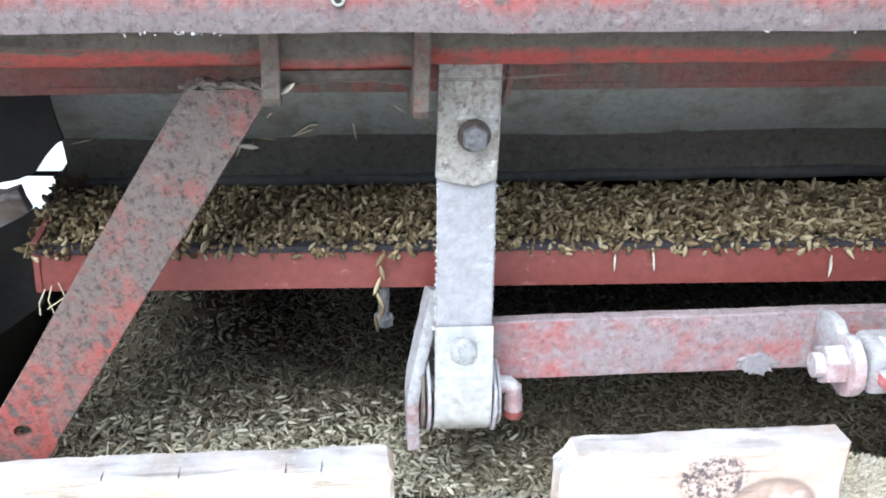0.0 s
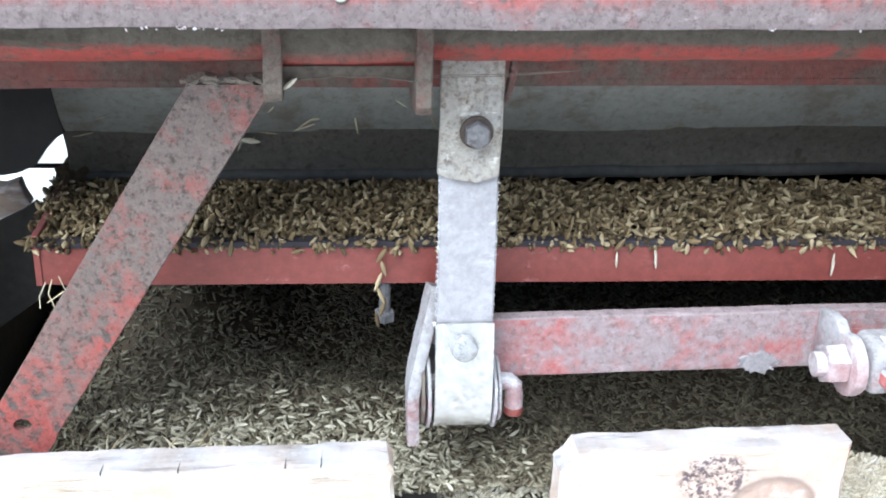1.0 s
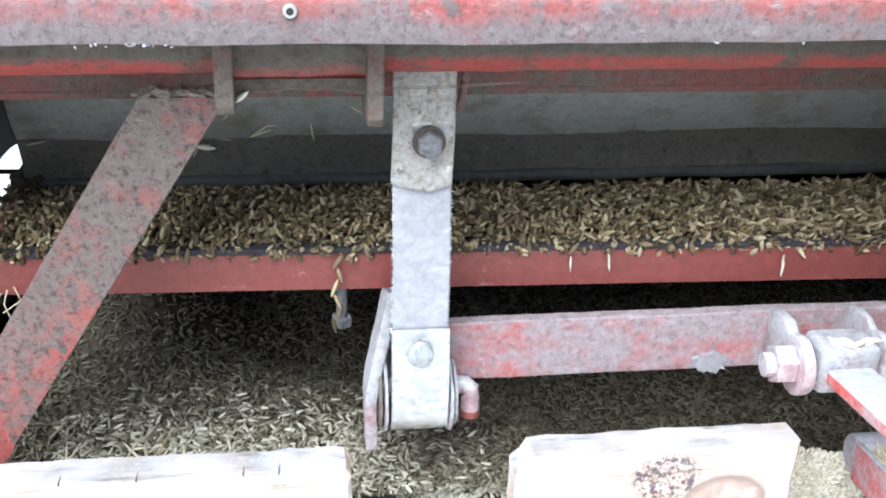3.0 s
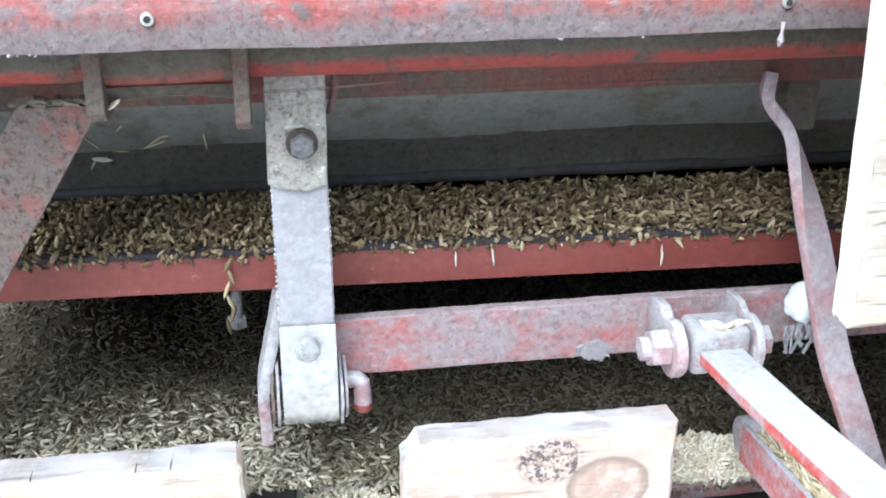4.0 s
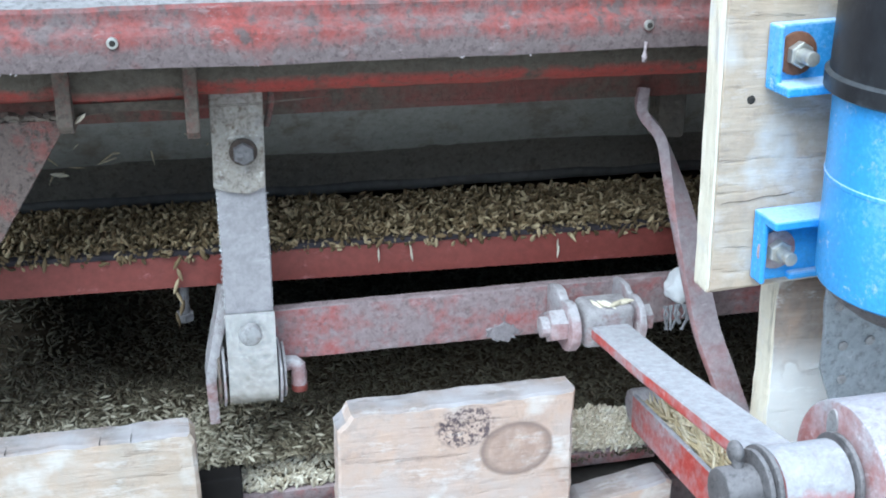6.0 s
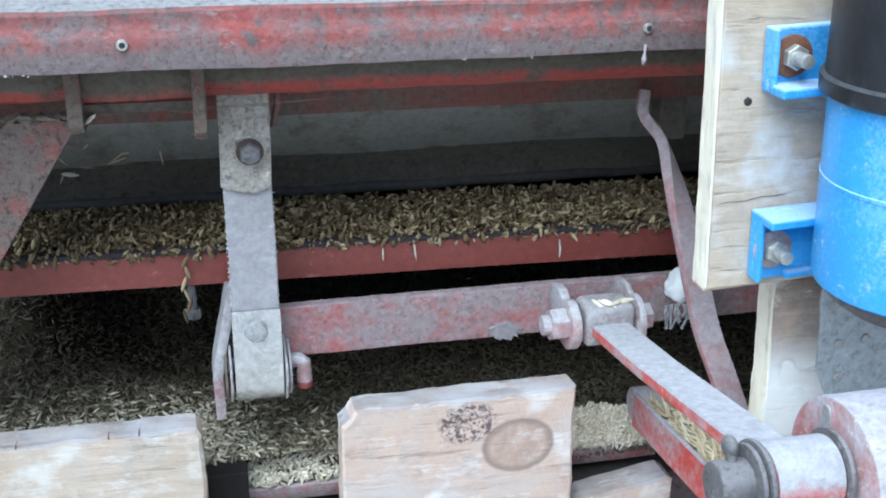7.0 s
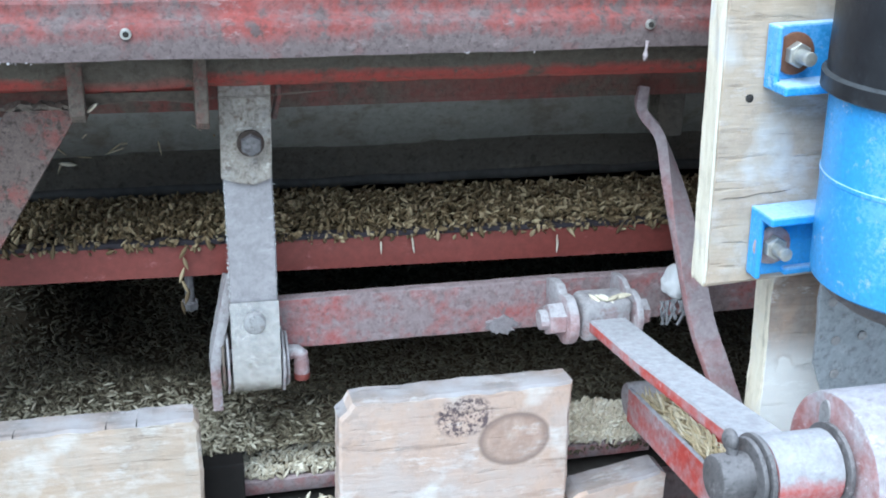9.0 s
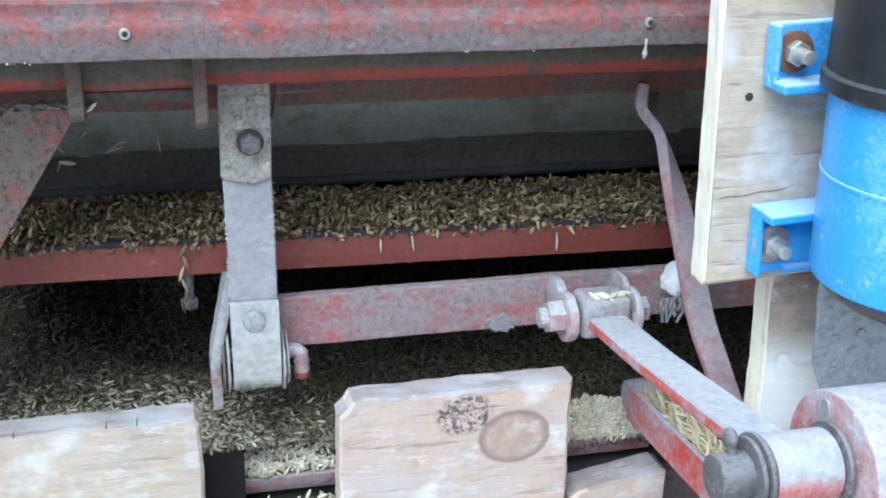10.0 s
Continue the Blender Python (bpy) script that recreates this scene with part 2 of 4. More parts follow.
# The band browns the panel's foot, blending its shade into the colour.
M_PANEL = dusty_metal("grey_galvanised_panel", (0.265, 0.262, 0.246), (0.15, 0.122, 0.096), (0.165, 0.145, 0.12), (0.5, 0.7), 0.3, metal=0.25, rough=0.5, big=9, chips=(0.54, 0.7), relief=0.4, speck=0.35, scuff=0.25, band=(0.002, -0.04, 1.0))
# Near black puts the casing's inner darkness into the colour; also small dark marks.
M_DARK = plain("near_black_fill", (0.045, 0.04, 0.036), 0.75, 0.0, 0.4)
M_BEAD = plain("dark_grey_rolled_edge", (0.065, 0.062, 0.06), 0.6, 0.2, 0.4)
M_RIM = plain("black_rubber_strip", (0.035, 0.03, 0.035), 0.7, 0.0, 0.3)
M_BOARD = wood("weathered_plank_wood", (0.56, 0.5, 0.45), (0.4, 0.32, 0.25), "x", stain=(0.47, 0.36, 0.27), splits=0.3, swirl=0.4)
M_BLOCK = wood("pinkish_plank_wood", (0.55, 0.43, 0.37), (0.47, 0.35, 0.295), "x", stain=(0.5, 0.44, 0.42), knot=(0.1855, 0.785, 0.0265), patch=(0.146, 0.8085, 0.0235), splits=0.07, swirl=0.45)
# Plank tops darkened for the lip's shade as well as dust.
M_TOPWOOD = wood("shaded_dusty_plank_top", (0.34, 0.31, 0.31), (0.21, 0.185, 0.175), "x", dust=(0.42, 0.4, 0.42), dust_at=(0.42, 0.66), swirl=0.25)
M_PLY = wood("plywood_face", (0.62, 0.54, 0.44), (0.42, 0.34, 0.26), "x", dust=(0.64, 0.62, 0.6), dust_at=(0.5, 0.66), stain=(0.5, 0.4, 0.3), splits=0.3, swirl=0.35)
M_PLYEDGE = wood("plywood_sawn_edge", (0.86, 0.8, 0.68), (0.74, 0.66, 0.52), "z")
M_PLYLOW = wood("dust_blown_board", (0.5, 0.44, 0.4), (0.28, 0.23, 0.2), "x", dust=(0.95, 0.95, 0.95), dust_at=(0.58, 0.66), band=(0.9, 0.872), swirl=0.75)
M_BLUE = dusty_metal("blue_motor_paint", (0.1, 0.37, 0.82), (0.08, 0.31, 0.72), (0.55, 0.68, 0.86), (0.52, 0.9), 0.7, rough=0.22, chips=(0.7, 0.8), big=6, fine=420, relief=0.14, speck=0.08, scuff=0.35)
M_BLACK = dusty_metal("black_fan_cover", (0.02, 0.021, 0.025), (0.03, 0.03, 0.035), (0.12, 0.13, 0.145), (0.55, 0.85), 0.4, rough=0.4, relief=0.2, scuff=0.08)
M_RUST = plain("rusty_washer", (0.2, 0.1, 0.065), 0.8, 0.2, 0.4, 300)
M_BRIGHT = plain("bright_zinc", (0.5, 0.49, 0.46), 0.35, 0.65, 0.25, 300)
M_GALV = dusty_metal("galvanised_bracket", (0.4, 0.43, 0.47), (0.26, 0.26, 0.26), (0.56, 0.58, 0.62), (0.5, 0.7), 0.4, metal=0.5, rough=0.45)
M_IRON = dusty_metal("dull_iron_pin", (0.16, 0.15, 0.155), (0.1, 0.09, 0.09), (0.3, 0.28, 0.29), (0.5, 0.7), 0.7, metal=0.3, rough=0.55)
M_GRAIN = seeds_mat("oat_grains", (0.058, 0.039, 0.019), (0.22, 0.157, 0.082), (0.54, 0.435, 0.27))
M_PALE = seeds_mat("dusty_pale_grains", (0.46, 0.4, 0.3), (0.64, 0.58, 0.47), (0.78, 0.73, 0.62))
M_CREAM = seeds_mat("bright_husks", (0.6, 0.53, 0.4), (0.78, 0.71, 0.57), (0.88, 0.84, 0.74))
# Heap grain: the casing's shade is put into this darkened colour.
M_HEAP = seeds_mat("shaded_heap_grains", (0.055, 0.046, 0.031), (0.11, 0.094, 0.063), (0.22, 0.193, 0.136))
# Same grain coloured paler where daylight reaches it behind the planks.
M_HEAPPALE = seeds_mat("lit_heap_grains", (0.2, 0.18, 0.13), (0.36, 0.325, 0.245), (0.58, 0.53, 0.42))
# Dark bed under the kernels; its colour deepens the shade in the gaps.
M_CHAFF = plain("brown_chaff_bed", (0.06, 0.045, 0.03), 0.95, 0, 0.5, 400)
M_STRAW = seeds_mat("dry_straw", (0.5, 0.4, 0.24), (0.66, 0.56, 0.38), (0.76, 0.68, 0.52))
M_WEB = plain("cobweb_grey", (0.165, 0.138, 0.115), 0.95, 0, 0.5, 200)
M_CLOTH = plain("white_rag_cloth", (0.74, 0.74, 0.76), 0.9, 0, 0.12, 150)
M_GROUND = plain("pale_bounce_concrete_yard", (0.5, 0.48, 0.45), 0.9, 0, 0.25, 12)
M_WHITE = plain("white_sheet_siding", (0.8, 0.8, 0.8), 0.6, 0, 0.05, 20)
# Brown grime, darkened for the shade under the panel and angle iron.
M_SHADEGRIME = dusty_metal("brown_grime_and_shade", (0.1, 0.088, 0.074), (0.045, 0.038, 0.031), (0.15, 0.13, 0.106), (0.5, 0.66), 0.4, big=30, relief=1.0, scuff=0.3)
M_RUSTIRON = plain("dark_rusted_iron", (0.075, 0.058, 0.05), 0.75, 0.2, 0.5, 260)
M_GREYCLOTH = plain("grey_soiled_cloth", (0.24, 0.235, 0.25), 0.95, 0, 0.4, 200)
M_CRUMB = plain("grey_dry_dirt", (0.27, 0.24, 0.25), 0.95, 0, 0.35, 300)
M_SOOT = plain("dark_torn_flap", (0.012, 0.01, 0.0095), 0.8, 0, 0.4, 60)


# ---- mesh tools ----
def part(name, bm, material, parent=None, label="", smooth=False):
    me = bpy.data.meshes.new(name)
    bmesh.ops.recalc_face_normals(bm, faces=bm.faces[:])
    bm.to_mesh(me)
    bm.free()
    me.materials.append(material)
    if smooth:
        me.shade_smooth()
        me.set_sharp_from_angle(angle=radians(38))
    ob = new(name, me)
    if parent:
        ob.parent = parent
    if label:
        tagged(ob, label)
    return ob


def dusty_shaded_top(ob, material):
    """Gives the faces that look up a second, darker material: dust plus painted shade."""
    ob.data.materials.append(material)
    for p in ob.data.polygons:
        if p.normal.z > 0.6:
            p.material_index = 1
    return ob


def thing(name, label, category, group="", kind=""):
    ob = new(name)
    ob.empty_display_size = 0.02
    return tagged(ob, label, category, group, kind)


def box(bm, lo, hi, bevel=0.0008, m=None, seg=2):
    lo, hi = Vector(lo), Vector(hi)
    r = bmesh.ops.create_cube(bm, size=1, matrix=Matrix.Translation((lo + hi) / 2) @ Matrix.Diagonal((*(hi - lo), 1)))
    if bevel:
        es = list({e for v in r["verts"] for e in v.link_edges})
        out = bmesh.ops.bevel(bm, geom=es, offset=bevel, segments=seg, affect="EDGES", profile=0.5)
        vs = {v for f in out["faces"] for v in f.verts} | {v for v in r["verts"] if v.is_valid}
    else:
        vs = set(r["verts"])
    if m is not None:
        bmesh.ops.transform(bm, matrix=m, verts=list(vs))
    return bm


def cyl(bm, p0, p1, r, seg=28, bevel=0.0006, r2=None):
    p0, p1 = Vector(p0), Vector(p1)
    d = p1 - p0
    m = Matrix.Translation((p0 + p1) / 2) @ d.to_track_quat("Z", "Y").to_matrix().to_4x4()
    ret = bmesh.ops.create_cone(bm, cap_ends=True, segments=seg, radius1=r, radius2=r if r2 is None else r2, depth=d.length, matrix=m)
    if bevel:
        es = [e for e in {e for v in ret["verts"] for e in v.link_edges} if any(len(f.verts) > 4 or seg <= 4 for f in e.link_faces)]
        bmesh.ops.bevel(bm, geom=es, offset=bevel, segments=2, affect="EDGES", profile=0.5)
    return bm


def tube(bm, pts, r, seg=10, flat=1.0):
    """A round or flattened rod along a list of places."""
    rings, n = [], len(pts)
    pts = [Vector(p) for p in pts]
    for i, p in enumerate(pts):
        d = (pts[min(i + 1, n - 1)] - pts[max(i - 1, 0)]).normalized()
        q = d.to_track_quat("Z", "Y")
        rr = r[i] if isinstance(r, (list, tuple)) else r
        rings.append([bm.verts.new(p + q @ Vector((math.cos(a) * rr, math.sin(a) * rr * flat, 0))) for a in (k * math.tau / seg for k in range(seg))])
    for a, b in zip(rings, rings[1:]):
        for k in range(seg):
            bm.faces.new((a[k], a[(k + 1) % seg], b[(k + 1) % seg], b[k]))
    bm.faces.new(rings[0][::-1])
    bm.faces.new(rings[-1])
    return bm


def strip(bm, pts, sides, width, thick):
    """A flat bar along places, with its broad direction given at each of them."""
    rings, n = [], len(pts)
    pts = [Vector(p) for p in pts]
    for i, p in enumerate(pts):
        d = (pts[min(i + 1, n - 1)] - pts[max(i - 1, 0)]).normalized()
        s = Vector(sides[i])
        s = (s - d * s.dot(d)).normalized()
        u = d.cross(s)
        w = width[i] if isinstance(width, (list, tuple)) else width
        rings.append([bm.verts.new(p + s * a * w / 2 + u * b * thick / 2) for a, b in ((-1, -0.6), (-0.94, -1), (0.94, -1), (1, -0.6), (1, 0.6), (0.94, 1), (-0.94, 1), (-1, 0.6))])
    for a, b in zip(rings, rings[1:]):
        for k in range(8):
            bm.faces.new((a[k], a[(k + 1) % 8], b[(k + 1) % 8], b[k]))
    bm.faces.new(rings[0][::-1])
    bm.faces.new(rings[-1])
    return bm


def sweep(bm, prof, thick, x0, x1, nx=50, rough=0.0006, seed=0.0):
    """Sheet metal of a (y, z) profile along x, with a thickness and a slightly uneven surface."""
    n = len(prof)
    off = []
    for i in range(n):
        a, b = Vector(prof[max(i - 1, 0)]), Vector(prof[min(i + 1, n - 1)])
        d = (b - a).normalized()
        off.append((prof[i][0] - d.y * thick, prof[i][1] + d.x * thick))
    loop = list(prof) + off[::-1]
    rings = []
    for k in range(nx + 1):
        x = x0 + (x1 - x0) * k / nx
        ring = []
        for y, z in loop:
            w = noise.noise(Vector((x * 14 + seed, y * 20, z * 20))) * rough + noise.noise(Vector((x * 70 + seed, y * 60, z * 60))) * rough * 0.4
            ring.append(bm.verts.new((x, y + w, z + w * 0.8)))
        rings.append(ring)
    L = len(loop)
    for a, b in zip(rings, rings[1:]):
        for k in range(L):
            bm.faces.new((a[k], a[(k + 1) % L], b[(k + 1) % L], b[k]))
    bm.faces.new(rings[0][::-1])
    bm.faces.new(rings[-1])
    return bm


def plate(bm, outline, depth, m, bevel=0.0006):
    """A flat piece: an outline in its own x and y, its thickness along its z."""
    vs = [bm.verts.new((x, y, 0)) for x, y in outline]
    f = bm.faces.new(vs)
    ex = bmesh.ops.extrude_face_region(bm, geom=[f])
    nv = [g for g in ex["geom"] if isinstance(g, bmesh.types.BMVert)]
    bmesh.ops.translate(bm, vec=(0, 0, depth), verts=nv)
    if bevel:
        es = list({e for v in vs + nv for e in v.link_edges})
        out = bmesh.ops.bevel(bm, geom=es, offset=bevel, segments=2, affect="EDGES", profile=0.5)
        allv = list({v for fc in out["faces"] for v in fc.verts} | {v for v in vs + nv if v.is_valid})
    else:
        allv = vs + nv
    bmesh.ops.transform(bm, matrix=m, verts=allv)
    return bm


def roughen(bm, amount, scale, seed=0):
    for v in bm.verts:
        p = v.co * scale + Vector((seed, seed * 0.7, 0))
        v.co += noise.noise_vector(p) * amount
    return bm


def rough_board(bm, outline, y0, y1, step=0.006, amount=0.0007, chip=0.0):
    """A sawn board that stands on edge: (x, z) outline, from y0 (front) to y1, with a worn rim."""
    pts = []
    for (ax, az), (bx, bz) in zip(outline, outline[1:] + outline[:1]):
        n = max(1, int(math.hypot(bx - ax, bz - az) / step))
        pts += [(ax + (bx - ax) * k / n, az + (bz - az) * k / n) for k in range(n)]
    cx = sum(p[0] for p in pts) / len(pts)
    cz = sum(p[1] for p in pts) / len(pts)
    rings = []
    for y, inset in ((y0, 0.0022), (y0 + 0.0018, 0.0), (y1 - 0.0018, 0.0), (y1, 0.0022)):
        ring = []
        for x, z in pts:
            d = Vector((cx - x, cz - z)).normalized()
            w = noise.noise(Vector((x * 90, y * 200, z * 90))) * amount
            c = max(0.0, noise.noise(Vector((x * 45, y * 30, z * 45 + 7)))) * chip
            ring.append(bm.verts.new((x + d.x * (inset + c) + w, y + w * 0.5, z + (math.copysign(1, d.y)) * (inset + c) + w)))
        rings.append(ring)
    L = len(pts)
    for a, b in zip(rings, rings[1:]):
        for k in range(L):
            bm.faces.new((a[k], a[(k + 1) % L], b[(k + 1) % L], b[k]))
    bm.faces.new(rings[0][::-1])
    bm.faces.new(rings[-1])
    return bm


def seed_mesh(name, places, turns, lengths, material, parent=None, label="", slim=0.17, sides=5):
    """Many spindle-shaped grains in one mesh."""
    prof = [(-0.5, 0.12), (-0.28, 0.82), (0.05, 1.0), (0.32, 0.62), (0.5, 0.1)]
    base = np.array([(x, math.cos(k * math.tau / sides) * r * slim, math.sin(k * math.tau / sides) * r * slim * 0.8) for x, r in prof for k in range(sides)])
    faces = [(i * sides + k, i * sides + (k + 1) % sides, (i + 1) * sides + (k + 1) % sides, (i + 1) * sides + k) for i in range(4) for k in range(sides)]
    nb, n = len(base), len(places)
    verts = np.einsum("nij,bj->nbi", turns, base) * np.asarray(lengths)[:, None, None] + np.asarray(places)[:, None, :]
    me = bpy.data.meshes.new(name)
    me.vertices.add(nb * n)
    me.vertices.foreach_set("co", verts.reshape(-1))
    fa = (np.array(faces)[None] + (np.arange(n) * nb)[:, None, None]).reshape(-1)
    me.loops.add(len(fa))
    me.loops.foreach_set("vertex_index", fa)
    me.polygons.add(len(fa) // 4)
    me.polygons.foreach_set("loop_start", np.arange(0, len(fa), 4))
    me.update(calc_edges=True)
    me.shade_smooth()
    me.materials.append(material)
    ob = new(name, me)
    if parent:
        ob.parent = parent
    if label:
        tagged(ob, label)
    return ob


def turn_set(n, rng, tilt=0.35, heading=None, spread=math.pi):
    """Rotations of n grains: a heading round z and a tilt out of the level."""
    h = rng.uniform(-spread, spread, n) + (0 if heading is None else heading)
    p = rng.normal(0, tilt, n)
    r = rng.uniform(0, math.tau, n)
    ch, sh, cp, sp, cr, sr = np.cos(h), np.sin(h), np.cos(p), np.sin(p), np.cos(r), np.sin(r)
    z, o = np.zeros(n), np.ones(n)
    Rz = np.stack([ch, -sh, z, sh, ch, z, z, z, o], 1).reshape(n, 3, 3)
    Ry = np.stack([cp, z, sp, z, o, z, -sp, z, cp], 1).reshape(n, 3, 3)
    Rx = np.stack([o, z, z, z, cr, -sr, z, sr, cr], 1).reshape(n, 3, 3)
    return Rz @ Ry @ Rx


def surface(bm, x0, x1, y0, y1, height, step=0.012):
    nx, ny = max(2, int((x1 - x0) / step)), max(2, int((y1 - y0) / step))
    g = [[bm.verts.new((x0 + (x1 - x0) * i / nx, y0 + (y1 - y0) * j / ny, height(x0 + (x1 - x0) * i / nx, y0 + (y1 - y0) * j / ny))) for j in range(ny + 1)] for i in range(nx + 1)]
    for i in range(nx):
        for j in range(ny):
            bm.faces.new((g[i][j], g[i + 1][j], g[i + 1][j + 1], g[i][j + 1]))
    return bm


def smooth_path(ps, k=5):
    out = []
    for i in range(len(ps) - 1):
        p0, p1, p2, p3 = (Vector(ps[max(0, min(len(ps) - 1, j))]) for j in (i - 1, i, i + 1, i + 2))
        for n in range(k):
            u = n / k
            out.append(0.5 * ((2 * p1) + (p2 - p0) * u + (2 * p0 - 5 * p1 + 4 * p2 - p3) * u * u + (3 * p1 - p0 - 3 * p2 + p3) * u ** 3))
    return out + [Vector(ps[-1])]


B = bmesh.new
XL, XR = -0.36, 0.62   # how far the machine's long parts run past the view

# ---- setting ----
# Unseen yard, its colour raised so it bounces light under tube and panel.
bm = B()
bmesh.ops.create_grid(bm, x_segments=20, y_segments=20, size=60)
ground = part("ground", bm, M_GROUND)
tagged(ground, "pale concrete yard, unseen, brightened to bounce light upward", "ground", kind="structure")
bm = B()
sweep(bm, [(0.9 + 0.2 * k / 60 + (0.006 if k % 3 == 1 else 0), 1.15 - k * 0.02) for k in range(58)], 0.004, -2.5, -0.37, 4, 0)
siding = part("wall_white", bm, M_WHITE)
tagged(siding, "white ribbed metal siding beyond the side opening", "wall", kind="structure")

# ---- machine casing ----
casing = thing("machine_casing", "worn red painted steel casing of a grain cleaner", "machine")
lip = B()
sweep(lip, [(0.0, 1.0785), (-0.0005, 1.0965), (0.001, 1.099), (0.008, 1.1025), (0.0095, 1.1045), (0.0097, 1.1105), (0.012, 1.113), (0.05, 1.1235), (0.1, 1.1415)], -0.0022, XL, 0.9, 110, 0.0012)
lip = part("front_lip", lip, M_LIP, casing, "worn red sheet lip with lilac dust", True)
lip.data.materials.append(M_LIPTOP)
for p in lip.data.polygons:   # the broad top of the sheet lies under settled dust
    if p.center.y > 0.0125 and p.normal.z > 0.5:
        p.material_index = 1
for x in (-0.0705, 0.2585):
    s = B()
    cyl(s, (x, 0.0005, 1.0942), (x, -0.0022, 1.0942), 0.0034, 20, 0.0008)
    s = part("rivet", s, M_BRIGHT, lip, "bright zinc rivet", True)
    s = B()
    cyl(s, (x, -0.0018, 1.0942), (x, -0.0027, 1.0942), 0.0018, 12, 0)
    part("rivet_hole", s, M_DARK, lip)
# Unseen sheet added above the lip to hide the sky from inside.
sky_sheet = B()
sweep(sky_sheet, [(0.1, 1.1415), (0.14, 1.3), (0.2, 1.7)], 0.003, XL, 0.9, 8, 0.001)
part("sky_block_sheet", sky_sheet, M_LIP, casing)
t = B()
tube(t, [(XL + k * (0.9 - XL) / 60, 0.062, 1.0685) for k in range(61)], 0.021, 20)
roughen(t, 0.0009, 60)
part("front_tube", t, M_TUBE, casing, "red tube caked with brown dust, upper side painted shaded", True)
t = B()
tube(t, [(-0.102 + k * 0.0755 / 12, 0.062, 1.0665) for k in range(13)], 0.0265, 24)
roughen(t, 0.0012, 55, 3)
part("sleeve", t, M_TUBE, casing, "", True)
for x, w, zb in ((-0.104, 0.0095, 1.033), (-0.0285, 0.0085, 1.0255)):
    t = B()
    plate(t, [(0.028, zb + 0.006), (0.034, zb), (0.06, zb - 0.002), (0.085, zb + 0.004), (0.09, 1.09), (0.028, 1.09)], w, Matrix.Translation((x - w / 2, 0, 0)) @ Matrix(((0, 0, 1, 0), (1, 0, 0, 0), (0, 1, 0, 0), (0, 0, 0, 1))), 0.001)
    roughen(t, 0.0005, 80, x)
    part("flange", t, M_TAB, casing)
t = B()
sweep(t, [(0.1, 1.0215), (0.1, 1.03), (0.1005, 1.045), (0.1, 1.075)], -0.004, XL, 0.9, 80, 0.0008, 5)
sweep(t, [(0.1, 1.0215), (0.115, 1.0222), (0.13, 1.0225)], 0.004, XL, 0.9, 20, 0.0004, 5)
part("rear_angle", t, M_ANGLE, casing, "red angle iron dulled by dust", True)
t = B()
sweep(t, [(0.1905, 0.966), (0.16, 1.005), (0.13, 1.046), (0.128, 1.12)], 0.002, -0.246, 0.9, 70, 0.0012, 9)
part("back_panel", t, M_PANEL, casing, "grey galvanised sheet with brown stains and shade painted at its foot", True)
# Fold coloured darker than the panel for the shade that falls there.
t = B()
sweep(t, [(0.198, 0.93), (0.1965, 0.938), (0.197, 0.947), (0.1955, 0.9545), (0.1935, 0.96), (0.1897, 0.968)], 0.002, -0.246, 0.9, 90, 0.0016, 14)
part("panel_fold", t, M_SHADEGRIME, casing, "folded sheet foot browned by grime and painted shade", True)
t = B()
tube(t, [(-0.25 + k * 0.0286, 0.197 + 0.0008 * math.sin(k * 1.3), 0.9325 + 0.0006 * math.sin(k * 2.1)) for k in range(41)], 0.005, 14)
part("rolled_edge", t, M_BEAD, casing, "dark grey rolled sheet edge", True)
# Closing walls, roof and side pieces added to block stray light, painted near black.
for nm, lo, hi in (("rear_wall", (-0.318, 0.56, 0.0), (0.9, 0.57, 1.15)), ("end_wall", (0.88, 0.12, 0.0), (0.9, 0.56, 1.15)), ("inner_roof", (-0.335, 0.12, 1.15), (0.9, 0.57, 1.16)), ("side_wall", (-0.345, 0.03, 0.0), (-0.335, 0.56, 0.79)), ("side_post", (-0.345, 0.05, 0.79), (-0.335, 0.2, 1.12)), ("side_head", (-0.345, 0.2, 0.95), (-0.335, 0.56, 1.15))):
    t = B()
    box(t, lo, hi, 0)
    part(nm, t, M_DARK, casing, "near-black inner wall added to keep light out")
t = B()
box(t, (XL, 0.05, 0.0), (0.9, 0.06, 0.71), 0.001)
part("lower_front", t, M_LIP, casing)
# Near-black floor, so the void behind the heap stays dark.
t = B()
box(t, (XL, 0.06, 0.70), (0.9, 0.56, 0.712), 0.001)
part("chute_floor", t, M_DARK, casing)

# Dark box added for a shadowed bracket behind the lever's top.
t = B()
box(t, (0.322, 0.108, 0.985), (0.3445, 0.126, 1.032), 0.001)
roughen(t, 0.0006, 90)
part("panel_bracket_shade", t, M_SHADEGRIME, casing, "dark plate standing in for the bracket and its shadow")

# torn flap and a thin rod beside the side opening
flap = B()
plate(flap, [(-0.285, 1.021), (-0.233, 1.021), (-0.2315, 1.008), (-0.2295, 0.998), (-0.2278, 0.9895), (-0.2325, 0.9868), (-0.239, 0.979), (-0.2467, 0.9703), (-0.2568, 0.9655), (-0.29, 0.961)], 0.003, Matrix.Translation((0, 0.12, 0)) @ Matrix.Rotation(radians(90), 4, "X"), 0.0005)
roughen(flap, 0.0012, 60)
tagged(part("torn_flap", flap, M_SOOT), "dark torn sheet flap hanging beside the opening", "flap")
rd = B()
tube(rd, [(-0.36, 0.27, 0.9095), (-0.3, 0.271, 0.9135), (-0.24, 0.272, 0.912)], 0.002, 8)
tagged(part("thin_rod", rd, M_SOOT, None, "", True), "thin dark steel rod across the side opening", "rod")
